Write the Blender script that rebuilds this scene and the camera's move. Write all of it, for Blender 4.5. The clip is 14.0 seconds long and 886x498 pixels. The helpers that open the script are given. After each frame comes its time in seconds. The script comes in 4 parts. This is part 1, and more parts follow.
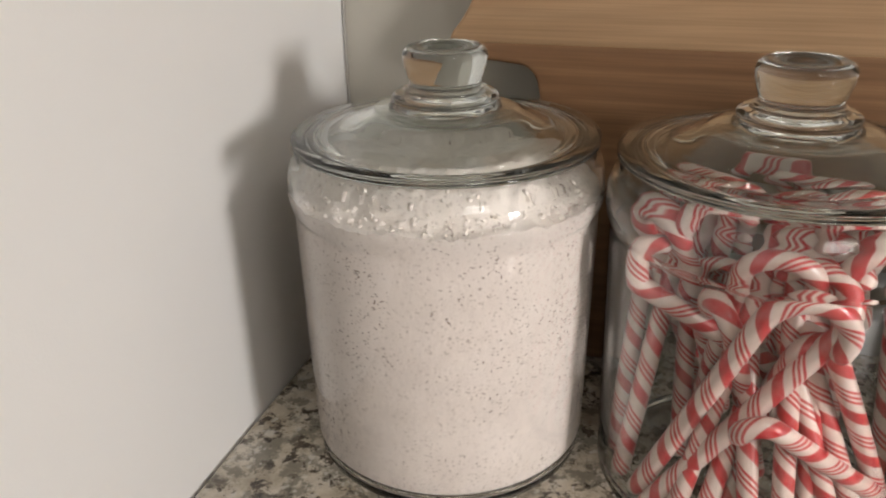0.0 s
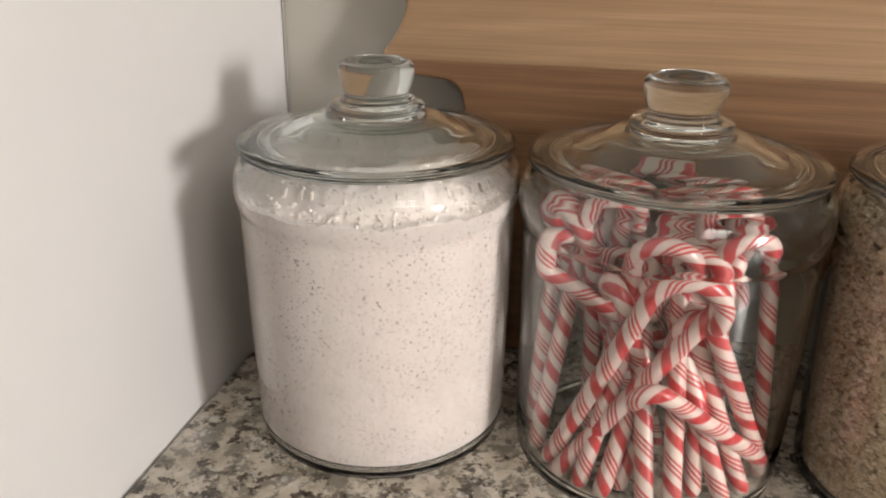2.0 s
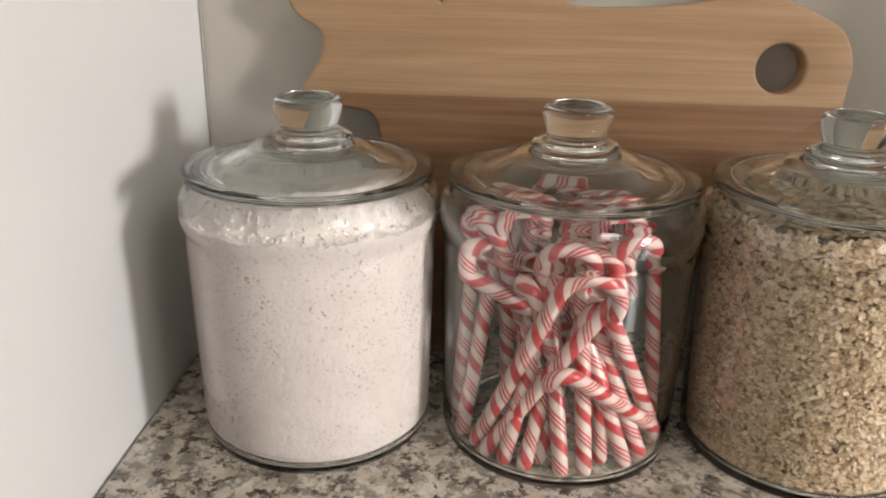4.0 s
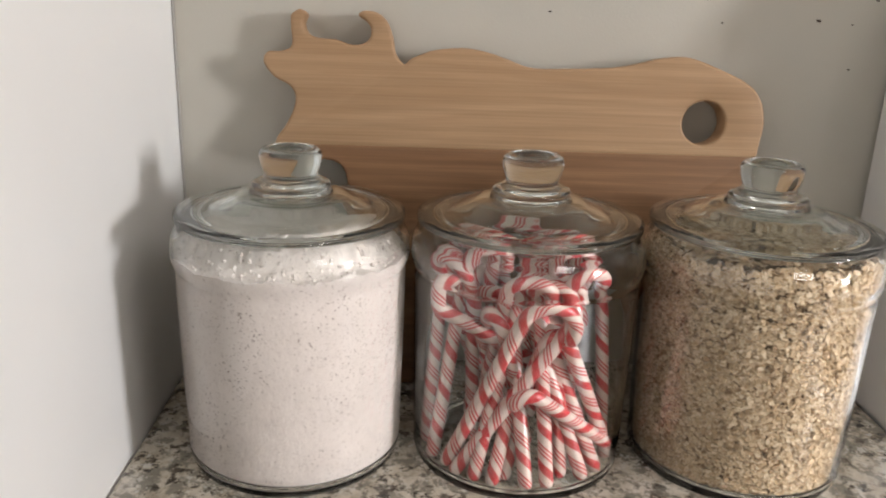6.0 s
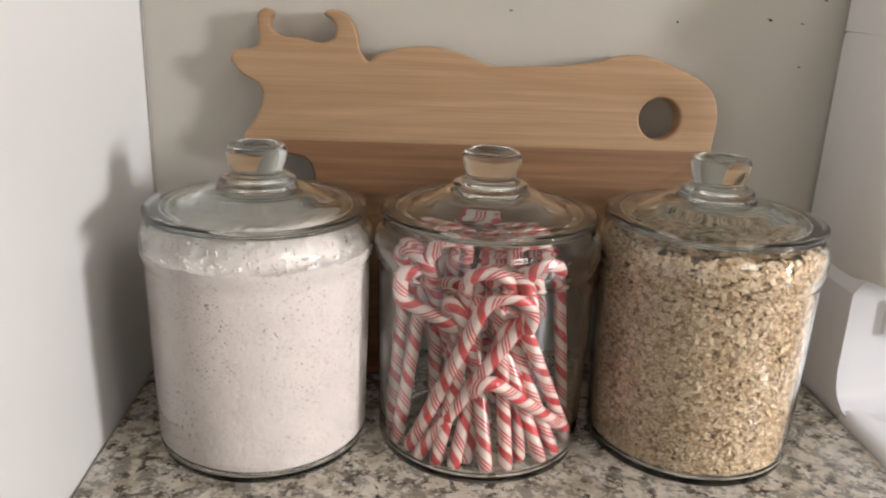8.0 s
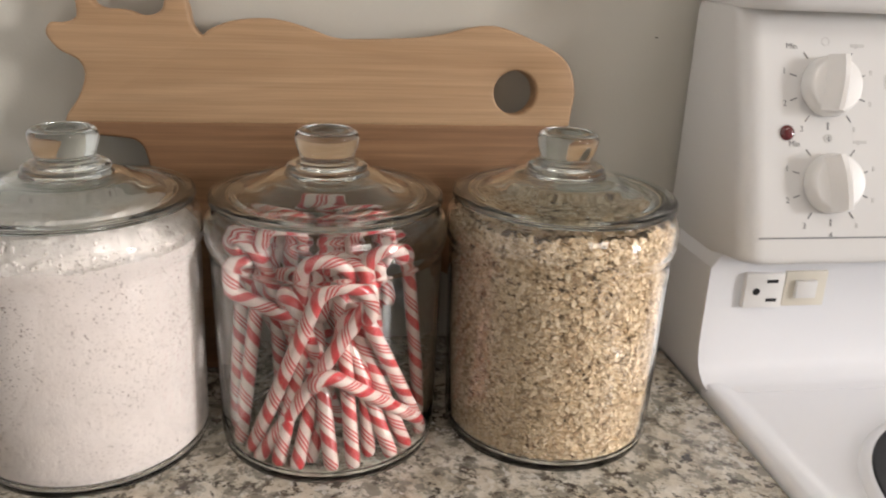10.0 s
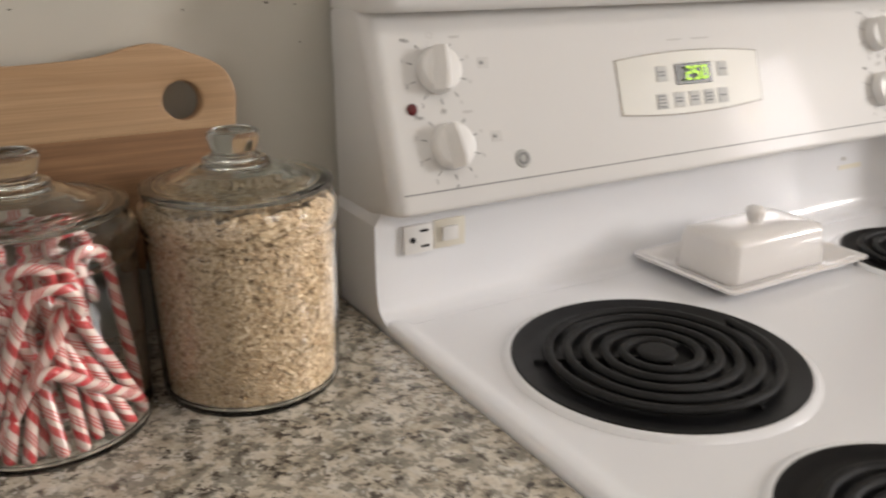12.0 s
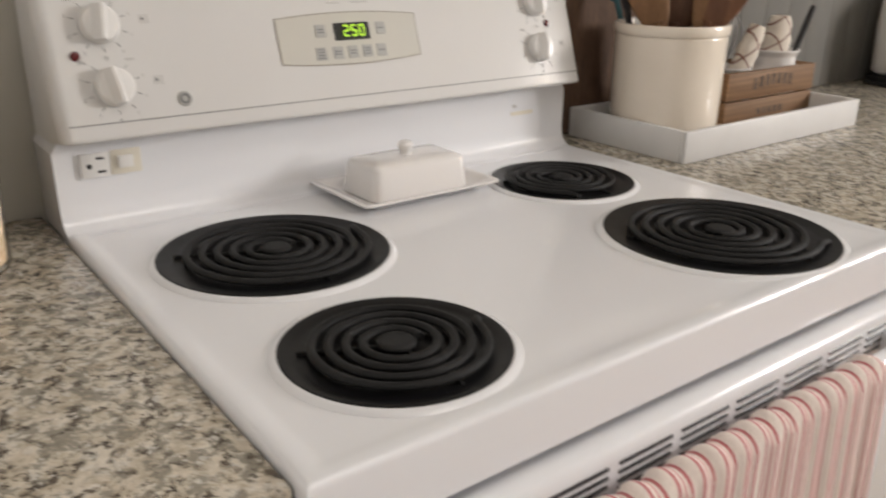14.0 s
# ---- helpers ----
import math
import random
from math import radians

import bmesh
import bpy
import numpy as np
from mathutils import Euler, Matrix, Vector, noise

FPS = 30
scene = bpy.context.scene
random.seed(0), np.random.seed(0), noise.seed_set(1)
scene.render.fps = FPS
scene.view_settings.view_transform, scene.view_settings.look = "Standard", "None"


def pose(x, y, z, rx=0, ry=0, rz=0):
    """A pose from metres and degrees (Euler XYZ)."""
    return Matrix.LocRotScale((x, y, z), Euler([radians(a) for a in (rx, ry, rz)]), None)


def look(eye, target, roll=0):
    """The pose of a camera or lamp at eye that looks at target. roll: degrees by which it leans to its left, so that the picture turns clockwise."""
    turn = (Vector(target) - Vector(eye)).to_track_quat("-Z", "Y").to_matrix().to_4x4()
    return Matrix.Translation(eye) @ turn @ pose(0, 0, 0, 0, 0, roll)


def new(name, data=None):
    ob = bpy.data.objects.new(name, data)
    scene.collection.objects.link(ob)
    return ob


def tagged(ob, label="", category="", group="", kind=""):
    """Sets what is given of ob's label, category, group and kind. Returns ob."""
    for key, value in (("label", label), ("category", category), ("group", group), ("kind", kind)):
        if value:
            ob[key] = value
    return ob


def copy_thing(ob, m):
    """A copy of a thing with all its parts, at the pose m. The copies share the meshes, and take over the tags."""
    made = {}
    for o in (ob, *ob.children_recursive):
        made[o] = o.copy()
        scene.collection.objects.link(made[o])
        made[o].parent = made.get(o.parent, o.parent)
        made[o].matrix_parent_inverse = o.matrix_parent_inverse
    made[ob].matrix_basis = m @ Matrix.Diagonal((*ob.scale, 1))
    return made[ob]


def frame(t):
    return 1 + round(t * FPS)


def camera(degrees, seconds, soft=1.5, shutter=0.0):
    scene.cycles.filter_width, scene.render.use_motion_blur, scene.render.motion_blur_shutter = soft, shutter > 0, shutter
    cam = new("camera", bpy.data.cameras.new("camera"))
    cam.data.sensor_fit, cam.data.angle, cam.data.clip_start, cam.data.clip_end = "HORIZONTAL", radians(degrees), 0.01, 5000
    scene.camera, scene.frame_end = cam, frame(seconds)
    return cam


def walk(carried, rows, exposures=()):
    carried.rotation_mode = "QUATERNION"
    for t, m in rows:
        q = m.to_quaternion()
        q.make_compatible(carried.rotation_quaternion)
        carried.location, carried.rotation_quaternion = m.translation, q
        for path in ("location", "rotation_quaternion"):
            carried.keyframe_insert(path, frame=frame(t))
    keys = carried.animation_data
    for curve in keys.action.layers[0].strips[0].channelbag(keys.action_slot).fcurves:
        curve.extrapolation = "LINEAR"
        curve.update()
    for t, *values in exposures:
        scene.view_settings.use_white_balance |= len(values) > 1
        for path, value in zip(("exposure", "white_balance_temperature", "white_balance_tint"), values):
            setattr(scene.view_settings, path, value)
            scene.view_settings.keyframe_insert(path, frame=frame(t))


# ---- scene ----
cam = camera(57.0, 14.0, 2.0, 0.5)
PATH = [
    (0, (0.207, -0.485, 1.183), (-0.312, 1.261, 0.358), -0.9),
    (0.5, (0.209, -0.494, 1.18), (-0.282, 1.276, 0.389), -0.3),
    (1, (0.215, -0.504, 1.183), (-0.246, 1.276, 0.397), -0.4),
    (1.5, (0.221, -0.513, 1.189), (-0.208, 1.272, 0.397), -0.2),
    (2, (0.224, -0.526, 1.187), (-0.162, 1.277, 0.411), 0.7),
    (2.5, (0.222, -0.537, 1.187), (-0.095, 1.284, 0.421), 1.2),
    (3, (0.216, -0.55, 1.19), (-0.01, 1.29, 0.44), 1.4),
    (5.5, (0.19, -0.618, 1.22), (0.206, 1.268, 0.555), 1.6),
    (6, (0.182, -0.628, 1.213), (0.252, 1.275, 0.6), 2.1),
    (6.5, (0.181, -0.639, 1.226), (0.28, 1.257, 0.596), 2.4),
    (7, (0.178, -0.646, 1.221), (0.287, 1.254, 0.606), 2.5),
    (7.2, (0.178, -0.646, 1.215), (0.288, 1.258, 0.612), 2.4),
    (9.3, (0.224, -0.629, 1.226), (0.427, 1.242, 0.548), 1.9),
    (9.5, (0.223, -0.623, 1.216), (0.477, 1.249, 0.56), 2.3),
    (10, (0.247, -0.62, 1.216), (0.553, 1.237, 0.541), 2.4),
    (10.5, (0.25, -0.63, 1.213), (0.65, 1.205, 0.527), 2.8),
    (11, (0.257, -0.64, 1.221), (0.819, 1.158, 0.548), 1.5),
    (11.5, (0.242, -0.678, 1.227), (0.984, 1.059, 0.568), 0.4),
    (12, (0.237, -0.727, 1.231), (1.187, 0.903, 0.568), -0.2),
    (12.5, (0.234, -0.769, 1.237), (1.288, 0.791, 0.565), 0.2),
    (13, (0.269, -0.869, 1.238), (1.344, 0.68, 0.571), 1.0),
    (13.5, (0.317, -0.983, 1.233), (1.382, 0.57, 0.561), 0.62),
    (14, (0.35, -1.034, 1.228), (1.487, 0.453, 0.523), 0.71),
]
walk(cam, [(t, look(eye, target, roll)) for t, eye, target, roll in PATH], [(0.0, -0.46, 6500, 10), (1.5, -0.34, 6500, 11), (3.0, -0.20, 6450, 11), (6.5, -0.20, 6200, 10), (9.5, -0.16, 6250, 11), (11.0, -0.36, 6500, 11), (12.5, -0.54, 6500, 10), (14.0, -0.62, 6500, 10)])

# ---- world, window light, lamps ----
world = bpy.data.worlds.new("sky_world")
scene.world = world
world.use_nodes = True
_wn = world.node_tree.nodes
_sky = _wn.new("ShaderNodeTexSky")
_sky.sky_type, _sky.sun_disc = "NISHITA", False
_sky.sun_elevation, _sky.sun_rotation = radians(28), radians(80)
world.node_tree.links.new(_sky.outputs[0], _wn["Background"].inputs[0])
_wn["Background"].inputs[1].default_value = 0.12

COUNTER = 0.914


def area_lamp(name, m, sx, sy, watts, colour):
    lamp = bpy.data.lights.new(name, "AREA")
    lamp.shape, lamp.size, lamp.size_y, lamp.energy, lamp.color = "RECTANGLE", sx, sy, watts, colour
    ob = new(name, lamp)
    ob.matrix_world = m
    return ob


# daylight in the opening of the side window, and an unseen overhead lamp added as ambient fill
area_lamp("window_daylight", look((4.27, -2.4, 1.92), (0.2, -0.2, 1.05)), 0.56, 0.86, 145, (1.0, 0.962, 0.938))
area_lamp("overhead_fill_light", look((1.05, -1.25, 2.36), (1.05, -1.25, 0.0)), 0.5, 0.5, 8.0, (1.0, 0.92, 0.84))

# ---- materials ----


def material(name):
    m = bpy.data.materials.new(name)
    m.use_nodes = True
    return m, m.node_tree, m.node_tree.nodes["Principled BSDF"]


def node(tree, kind, **inputs):
    n = tree.nodes.new(kind)
    for key, value in inputs.items():
        n.inputs[key.replace("_", " ")].default_value = value
    return n


def ramp(tree, source, stops):
    n = tree.nodes.new("ShaderNodeValToRGB")
    el = n.color_ramp.elements
    while len(el) < len(stops):
        el.new(0.5)
    for e, (pos, col) in zip(el, stops):
        e.position = pos
        e.color = (*col, 1) if len(col) == 3 else col
    tree.links.new(source, n.inputs[0])
    return n.outputs[0]


def mix(tree, fac, a, b, blend="MIX"):
    n = tree.nodes.new("ShaderNodeMix")
    n.data_type, n.blend_type = "RGBA", blend
    for sock, val in ((n.inputs[0], fac), (n.inputs[6], a), (n.inputs[7], b)):
        if hasattr(val, "node"):
            tree.links.new(val, sock)
        elif isinstance(val, (int, float)):
            sock.default_value = val
        else:
            sock.default_value = (*val, 1)
    return n.outputs[2]


def coords(tree, scale=(1, 1, 1), kind="Object", rotation=(0, 0, 0)):
    tc = tree.nodes.new("ShaderNodeTexCoord")
    mp = tree.nodes.new("ShaderNodeMapping")
    mp.inputs["Scale"].default_value = scale
    mp.inputs["Rotation"].default_value = rotation
    tree.links.new(tc.outputs[kind], mp.inputs[0])
    return mp.outputs[0]


def noise_tex(tree, vec, scale, detail=4, rough=0.55, distort=0.0):
    n = node(tree, "ShaderNodeTexNoise", Scale=scale, Detail=detail, Roughness=rough, Distortion=distort)
    tree.links.new(vec, n.inputs["Vector"])
    return n.outputs["Fac"]


def bump(tree, bsdf, height, strength, distance):
    n = node(tree, "ShaderNodeBump", Strength=strength, Distance=distance)
    tree.links.new(height, n.inputs["Height"])
    tree.links.new(n.outputs[0], bsdf.inputs["Normal"])


def painted(name, colour, rough=0.5, spread=0.03, grain=220, relief=0.06, coat=0.0, big=3.0, metal=0.0, gloss=0.5):
    """Paint, enamel, glaze or plastic with faint mottling at two scales."""
    m, t, b = material(name)
    v = coords(t)
    lo = tuple(c * (1 - spread * 1.6) for c in colour)
    hi = tuple(min(1, c * (1 + spread)) for c in colour)
    col = ramp(t, noise_tex(t, v, big, 5), [(0.3, lo), (0.7, hi)])
    t.links.new(col, b.inputs["Base Color"])
    r = ramp(t, noise_tex(t, v, big * 6, 3), [(0.3, (rough * 0.94,) * 3), (0.7, (min(1, rough * 1.06),) * 3)])
    t.links.new(r, b.inputs["Roughness"])
    b.inputs["Coat Weight"].default_value = coat
    b.inputs["Coat Roughness"].default_value = 0.08
    b.inputs["Metallic"].default_value = metal
    b.inputs["Specular IOR Level"].default_value = gloss
    if relief:
        bump(t, b, noise_tex(t, v, grain, 2), relief, 0.001)
    return m


WALL_PAINT = painted("wall_paint", (0.510, 0.490, 0.430), 0.55, 0.03, 500, 0.12)
PANEL_PAINT = painted("panel_paint", (0.85, 0.848, 0.838), 0.42, 0.015, 700, 0.06)
# mid-tone for the unseen front and right walls, to lower the room's bounce light
LOW_BOUNCE_PAINT = painted("low_bounce_paint", (0.36, 0.34, 0.31), 0.7)
CEILING_PAINT = painted("ceiling_paint", (0.55, 0.54, 0.52), 0.8)
ENAMEL = painted("white_enamel", (0.83, 0.84, 0.865), 0.24, 0.006, 900, 0.008, coat=0.35)
# white enamel for housing and cap, their weaker light put into a darker colour
ENAMEL_DIM_PANEL = painted("dim_panel_enamel", (0.70, 0.692, 0.676), 0.34, 0.012, 900, 0.015, coat=0.05, gloss=0.06)
# the white enamel again, with the shade on the range's sides in its colour
ENAMEL_SHADED_SIDE = painted("shaded_side_enamel", (0.62, 0.62, 0.61), 0.45, 0.02, 900, 0.03)
PLASTIC_WHITE = painted("white_plastic", (0.80, 0.79, 0.77), 0.35, 0.01, 900, 0.0, coat=0.2)
PLASTIC_CREAM = painted("cream_plastic", (0.74, 0.70, 0.60), 0.4, 0.02, 900, 0.0)
OVERLAY_GREY = painted("overlay_grey", (0.59, 0.575, 0.515), 0.4, 0.01, 900, 0.0)
BUTTON_GREY = painted("button_grey", (0.43, 0.43, 0.41), 0.5, 0.02, 900, 0.0)
MARK_GREY = painted("mark_grey", (0.22, 0.22, 0.22), 0.6, 0.02, 900, 0.0)
MARK_PALE = painted("mark_pale", (0.56, 0.55, 0.53), 0.6, 0.02, 900, 0.0)
DARK = painted("dark_plastic", (0.012, 0.012, 0.013), 0.35, 0.1, 900, 0.0)
# dark grey that stands for the shade in the recess above the oven door
SHADOW_GAP = painted("gap_shade", (0.18, 0.18, 0.19), 0.5, 0.05, 900, 0.0)
RED_LENS = painted("red_lens", (0.11, 0.010, 0.012), 0.2, 0.05, 900, 0.0, coat=0.6)
BLACK_PORCELAIN = painted("black_porcelain", (0.006, 0.006, 0.007), 0.4, 0.25, 300, 0.05, coat=0.0, big=18, gloss=0.22)
COIL_METAL = painted("coil_metal", (0.016, 0.016, 0.0165), 0.6, 0.3, 400, 0.2, big=30, gloss=0.22)
CERAMIC = painted("white_ceramic", (0.82, 0.80, 0.785), 0.18, 0.01, 600, 0.0, coat=0.6)
CROCK_GLAZE = painted("crock_glaze", (0.86, 0.78, 0.67), 0.24, 0.03, 300, 0.03, coat=0.5, big=9)
TRAY_PAINT = painted("tray_paint", (0.70, 0.695, 0.685), 0.4, 0.03, 400, 0.08, big=12)
TEAL = painted("teal_silicone", (0.035, 0.13, 0.155), 0.5, 0.05, 400, 0.02)
STEEL = painted("steel", (0.55, 0.55, 0.56), 0.3, 0.03, 400, 0.0, metal=1.0)
FLOOR_WOOD = painted("floor_boards", (0.28, 0.18, 0.11), 0.45, 0.25, 60, 0.1)
CABINET_PAINT = painted("cabinet_paint", (0.76, 0.75, 0.73), 0.45)
CHIP = painted("bare_chip", (0.06, 0.05, 0.04), 0.9, 0.3, 900, 0.2)


def wood(name, light, dark, ring=26, rough=0.5, axis_scale=(1.0, 10, 14), seed=0.0, knots=0.35):
    m, t, b = material(name)
    v = coords(t, axis_scale)
    v.node.inputs["Location"].default_value = (seed, seed * 0.7, seed * 1.3)
    broad = noise_tex(t, v, 2.6, 4, 0.55, 1.8)
    band = node(t, "ShaderNodeTexWave", Scale=ring / 10, Distortion=6.0, Detail=3.0, Detail_Scale=1.2)
    band.bands_direction = "Z"
    t.links.new(v, band.inputs["Vector"])
    fine = noise_tex(t, coords(t, (axis_scale[0] * 4, axis_scale[1] * 26, axis_scale[2] * 26)), 3.0, 3)
    col = ramp(t, broad, [(0.3, dark), (0.55, tuple((a + c) / 2 for a, c in zip(light, dark))), (0.72, light)])
    col = mix(t, ramp(t, band.outputs["Fac"], [(0.0, (0, 0, 0)), (1.0, (knots,) * 3)]), col, tuple(c * 0.72 for c in dark), "MIX")
    col = mix(t, ramp(t, fine, [(0.35, (0.30,) * 3), (0.58, (0, 0, 0))]), col, tuple(c * 0.55 for c in dark))
    t.links.new(col, b.inputs["Base Color"])
    b.inputs["Roughness"].default_value = rough
    b.inputs["Specular IOR Level"].default_value = 0.3
    bump(t, b, fine, 0.12, 0.0006)
    return m


PINE = wood("pale_pine", (0.490, 0.325, 0.188), (0.385, 0.240, 0.130), 24, knots=0.20)
PINE_DARK = wood("reddish_pine", (0.330, 0.185, 0.094), (0.200, 0.104, 0.050), 30, seed=3.7, knots=0.30)
BOX_WOOD = wood("box_wood", (0.30, 0.175, 0.09), (0.20, 0.11, 0.055), 22, 0.6, seed=6.1)
DARK_WOOD = wood("dark_board", (0.165, 0.098, 0.062), (0.095, 0.055, 0.036), 26, 0.75, (12, 6, 1.0), seed=9.0)
SPOON_WOOD = wood("spoon_wood", (0.36, 0.21, 0.11), (0.22, 0.12, 0.06), 22, 0.55, (10, 10, 1.5), seed=1.4)
SPOON_RED = wood("cherry_spoon", (0.27, 0.135, 0.075), (0.15, 0.07, 0.04), 22, 0.5, (10, 10, 1.5), seed=3.1)
SPOON_DARK = wood("walnut_spoon", (0.15, 0.075, 0.042), (0.08, 0.04, 0.025), 22, 0.5, (10, 10, 1.5), seed=2.4)


def granite():
    m, t, b = material("granite")
    v = coords(t)
    turned = coords(t, (1.0, 1.0, 1.0), rotation=(0.2, 0.4, 0.6))
    cream = ramp(t, noise_tex(t, v, 46, 5, 0.65, 0.3), [(0.32, (0.41, 0.355, 0.27)), (0.47, (0.61, 0.545, 0.44)), (0.62, (0.75, 0.70, 0.61))])
    grey = ramp(t, noise_tex(t, turned, 74, 4, 0.7), [(0.49, (0, 0, 0)), (0.56, (0.85,) * 3)])
    col = mix(t, grey, cream, (0.25, 0.235, 0.195))
    gather = ramp(t, noise_tex(t, v, 38, 3, 0.6), [(0.36, (0.12,) * 3), (0.53, (1, 1, 1))])
    mica = ramp(t, noise_tex(t, turned, 104, 4, 0.72), [(0.520, (0, 0, 0)), (0.57, (0.97,) * 3)])
    tone = ramp(t, noise_tex(t, v, 190, 2), [(0.35, (0.035, 0.028, 0.024)), (0.65, (0.13, 0.105, 0.080))])
    col = mix(t, mix(t, 1.0, mica, gather, "MULTIPLY"), col, tone)
    quartz = ramp(t, noise_tex(t, coords(t, (1.2, 1, 1), rotation=(0.5, 0.1, 1.1)), 115, 2, 0.5), [(0.62, (0, 0, 0)), (0.67, (0.75,) * 3)])
    col = mix(t, quartz, col, (0.74, 0.71, 0.65))
    crystals = node(t, "ShaderNodeTexVoronoi", Scale=240.0)
    t.links.new(v, crystals.inputs["Vector"])
    col = mix(t, 0.55, col, ramp(t, crystals.outputs["Color"], [(0.0, (0.62, 0.60, 0.57)), (1.0, (1.0, 1.0, 1.0))]), "MULTIPLY")
    t.links.new(col, b.inputs["Base Color"])
    b.inputs["Roughness"].default_value = 0.22
    bump(t, b, noise_tex(t, v, 300, 3), 0.03, 0.0005)
    return m


GRANITE = granite()


def clear_glass(name, tint=(0.965, 0.985, 0.975), rough=0.0):
    m, t, b = material(name)
    b.inputs["Base Color"].default_value = (*tint, 1)
    b.inputs["Transmission Weight"].default_value = 1.0
    b.inputs["IOR"].default_value = 1.47
    r = ramp(t, noise_tex(t, coords(t), 14, 3), [(0.45, (rough,) * 3), (0.75, (rough + 0.02,) * 3)])
    t.links.new(r, b.inputs["Roughness"])
    bump(t, b, noise_tex(t, coords(t), 38, 1), 0.03, 0.002)
    return m


GLASS = clear_glass("jar_glass")
LID_GLASS = clear_glass("lid_glass", (0.86, 0.905, 0.885))


def flour_material():
    m, t, b = material("wholemeal_flour")
    v = coords(t)
    col = ramp(t, noise_tex(t, v, 55, 6, 0.65), [(0.3, (0.665, 0.598, 0.556)), (0.7, (0.745, 0.675, 0.630))])
    some = ramp(t, noise_tex(t, v, 26, 3, 0.7), [(0.40, (0.25,) * 3), (0.62, (1, 1, 1))])
    speck = ramp(t, noise_tex(t, coords(t, (1, 1, 1.5)), 620, 1, 0.4), [(0.63, (0, 0, 0)), (0.69, (0.85,) * 3)])
    col = mix(t, mix(t, 1.0, speck, some, "MULTIPLY"), col, (0.16, 0.105, 0.08))
    pale = ramp(t, noise_tex(t, v, 420, 2, 0.5), [(0.60, (0, 0, 0)), (0.72, (0.5,) * 3)])
    col = mix(t, pale, col, (0.78, 0.71, 0.67))
    t.links.new(col, b.inputs["Base Color"])
    b.inputs["Roughness"].default_value = 0.95
    bump(t, b, noise_tex(t, v, 260, 4, 0.7), 0.4, 0.0012)
    return m


FLOUR = flour_material()


def oat_material():
    m, t, b = material("rolled_oats")
    geo = t.nodes.new("ShaderNodeNewGeometry")
    col = ramp(t, geo.outputs["Random Per Island"], [(0.0, (0.22, 0.135, 0.075)), (0.12, (0.53, 0.375, 0.225)), (0.5, (0.69, 0.53, 0.355)), (0.88, (0.79, 0.645, 0.47)), (1.0, (0.36, 0.235, 0.135))])
    col = mix(t, ramp(t, noise_tex(t, coords(t), 700, 3), [(0.35, (0.4,) * 3), (0.6, (0, 0, 0))]), col, (0.36, 0.235, 0.125))
    t.links.new(col, b.inputs["Base Color"])
    b.inputs["Roughness"].default_value = 0.85
    bump(t, b, noise_tex(t, coords(t), 900, 2), 0.3, 0.0006)
    return m


OATS = oat_material()


def cane_material():
    """White sugar with one broad and three thin red stripes, wound round by the mesh's own angle and length."""
    m, t, b = material("striped_candy")
    uv = t.nodes.new("ShaderNodeUVMap")
    uv.uv_map = "wind"
    sep = t.nodes.new("ShaderNodeSeparateXYZ")
    t.links.new(uv.outputs[0], sep.inputs[0])
    add = t.nodes.new("ShaderNodeMath")
    add.operation = "ADD"
    three = t.nodes.new("ShaderNodeMath")
    three.operation = "MULTIPLY"
    three.inputs[1].default_value = 1.0
    t.links.new(sep.outputs[0], three.inputs[0])
    t.links.new(three.outputs[0], add.inputs[0])
    t.links.new(sep.outputs[1], add.inputs[1])
    fr = t.nodes.new("ShaderNodeMath")
    fr.operation = "FRACT"
    t.links.new(add.outputs[0], fr.inputs[0])
    # white is toned down to include the shade of the jar, whose glass casts none
    white, red = (0.60, 0.485, 0.435), (0.42, 0.008, 0.014)
    stops = []
    for lo, hi in ((0.03, 0.29), (0.48, 0.54), (0.59, 0.65), (0.70, 0.76)):
        stops += [(lo - 0.015, white), (lo + 0.015, red), (hi - 0.015, red), (hi + 0.015, white)]
    col = ramp(t, fr.outputs[0], stops)
    col = mix(t, ramp(t, noise_tex(t, coords(t), 160, 3), [(0.4, (0.12,) * 3), (0.65, (0, 0, 0))]), col, (0.70, 0.40, 0.38))
    t.links.new(col, b.inputs["Base Color"])
    b.inputs["Roughness"].default_value = 0.28
    b.inputs["Coat Weight"].default_value = 0.5
    b.inputs["Coat Roughness"].default_value = 0.12
    bump(t, b, noise_tex(t, coords(t), 180, 2), 0.25, 0.001)
    return m


CANDY = cane_material()


def towel_material():
    m, t, b = material("striped_cotton")
    uv = t.nodes.new("ShaderNodeUVMap")
    uv.uv_map = "cloth"
    sep = t.nodes.new("ShaderNodeSeparateXYZ")
    t.links.new(uv.outputs[0], sep.inputs[0])
    mul = t.nodes.new("ShaderNodeMath")
    mul.operation = "MULTIPLY"
    mul.inputs[1].default_value = 1 / 0.030
    t.links.new(sep.outputs[0], mul.inputs[0])
    fr = t.nodes.new("ShaderNodeMath")
    fr.operation = "FRACT"
    t.links.new(mul.outputs[0], fr.inputs[0])
    cream, red, pink = (0.82, 0.73, 0.67), (0.48, 0.110, 0.125), (0.66, 0.36, 0.35)
    stops = [(0.0, cream), (0.17, cream), (0.20, red), (0.30, red), (0.33, cream), (0.44, cream), (0.47, pink), (0.56, pink), (0.59, cream), (0.67, cream), (0.70, red), (0.80, red), (0.83, cream)]
    col = ramp(t, fr.outputs[0], stops)
    weave = noise_tex(t, coords(t, (1, 1, 1)), 900, 2)
    col = mix(t, ramp(t, weave, [(0.35, (0.35,) * 3), (0.6, (0, 0, 0))]), col, (0.55, 0.44, 0.39))
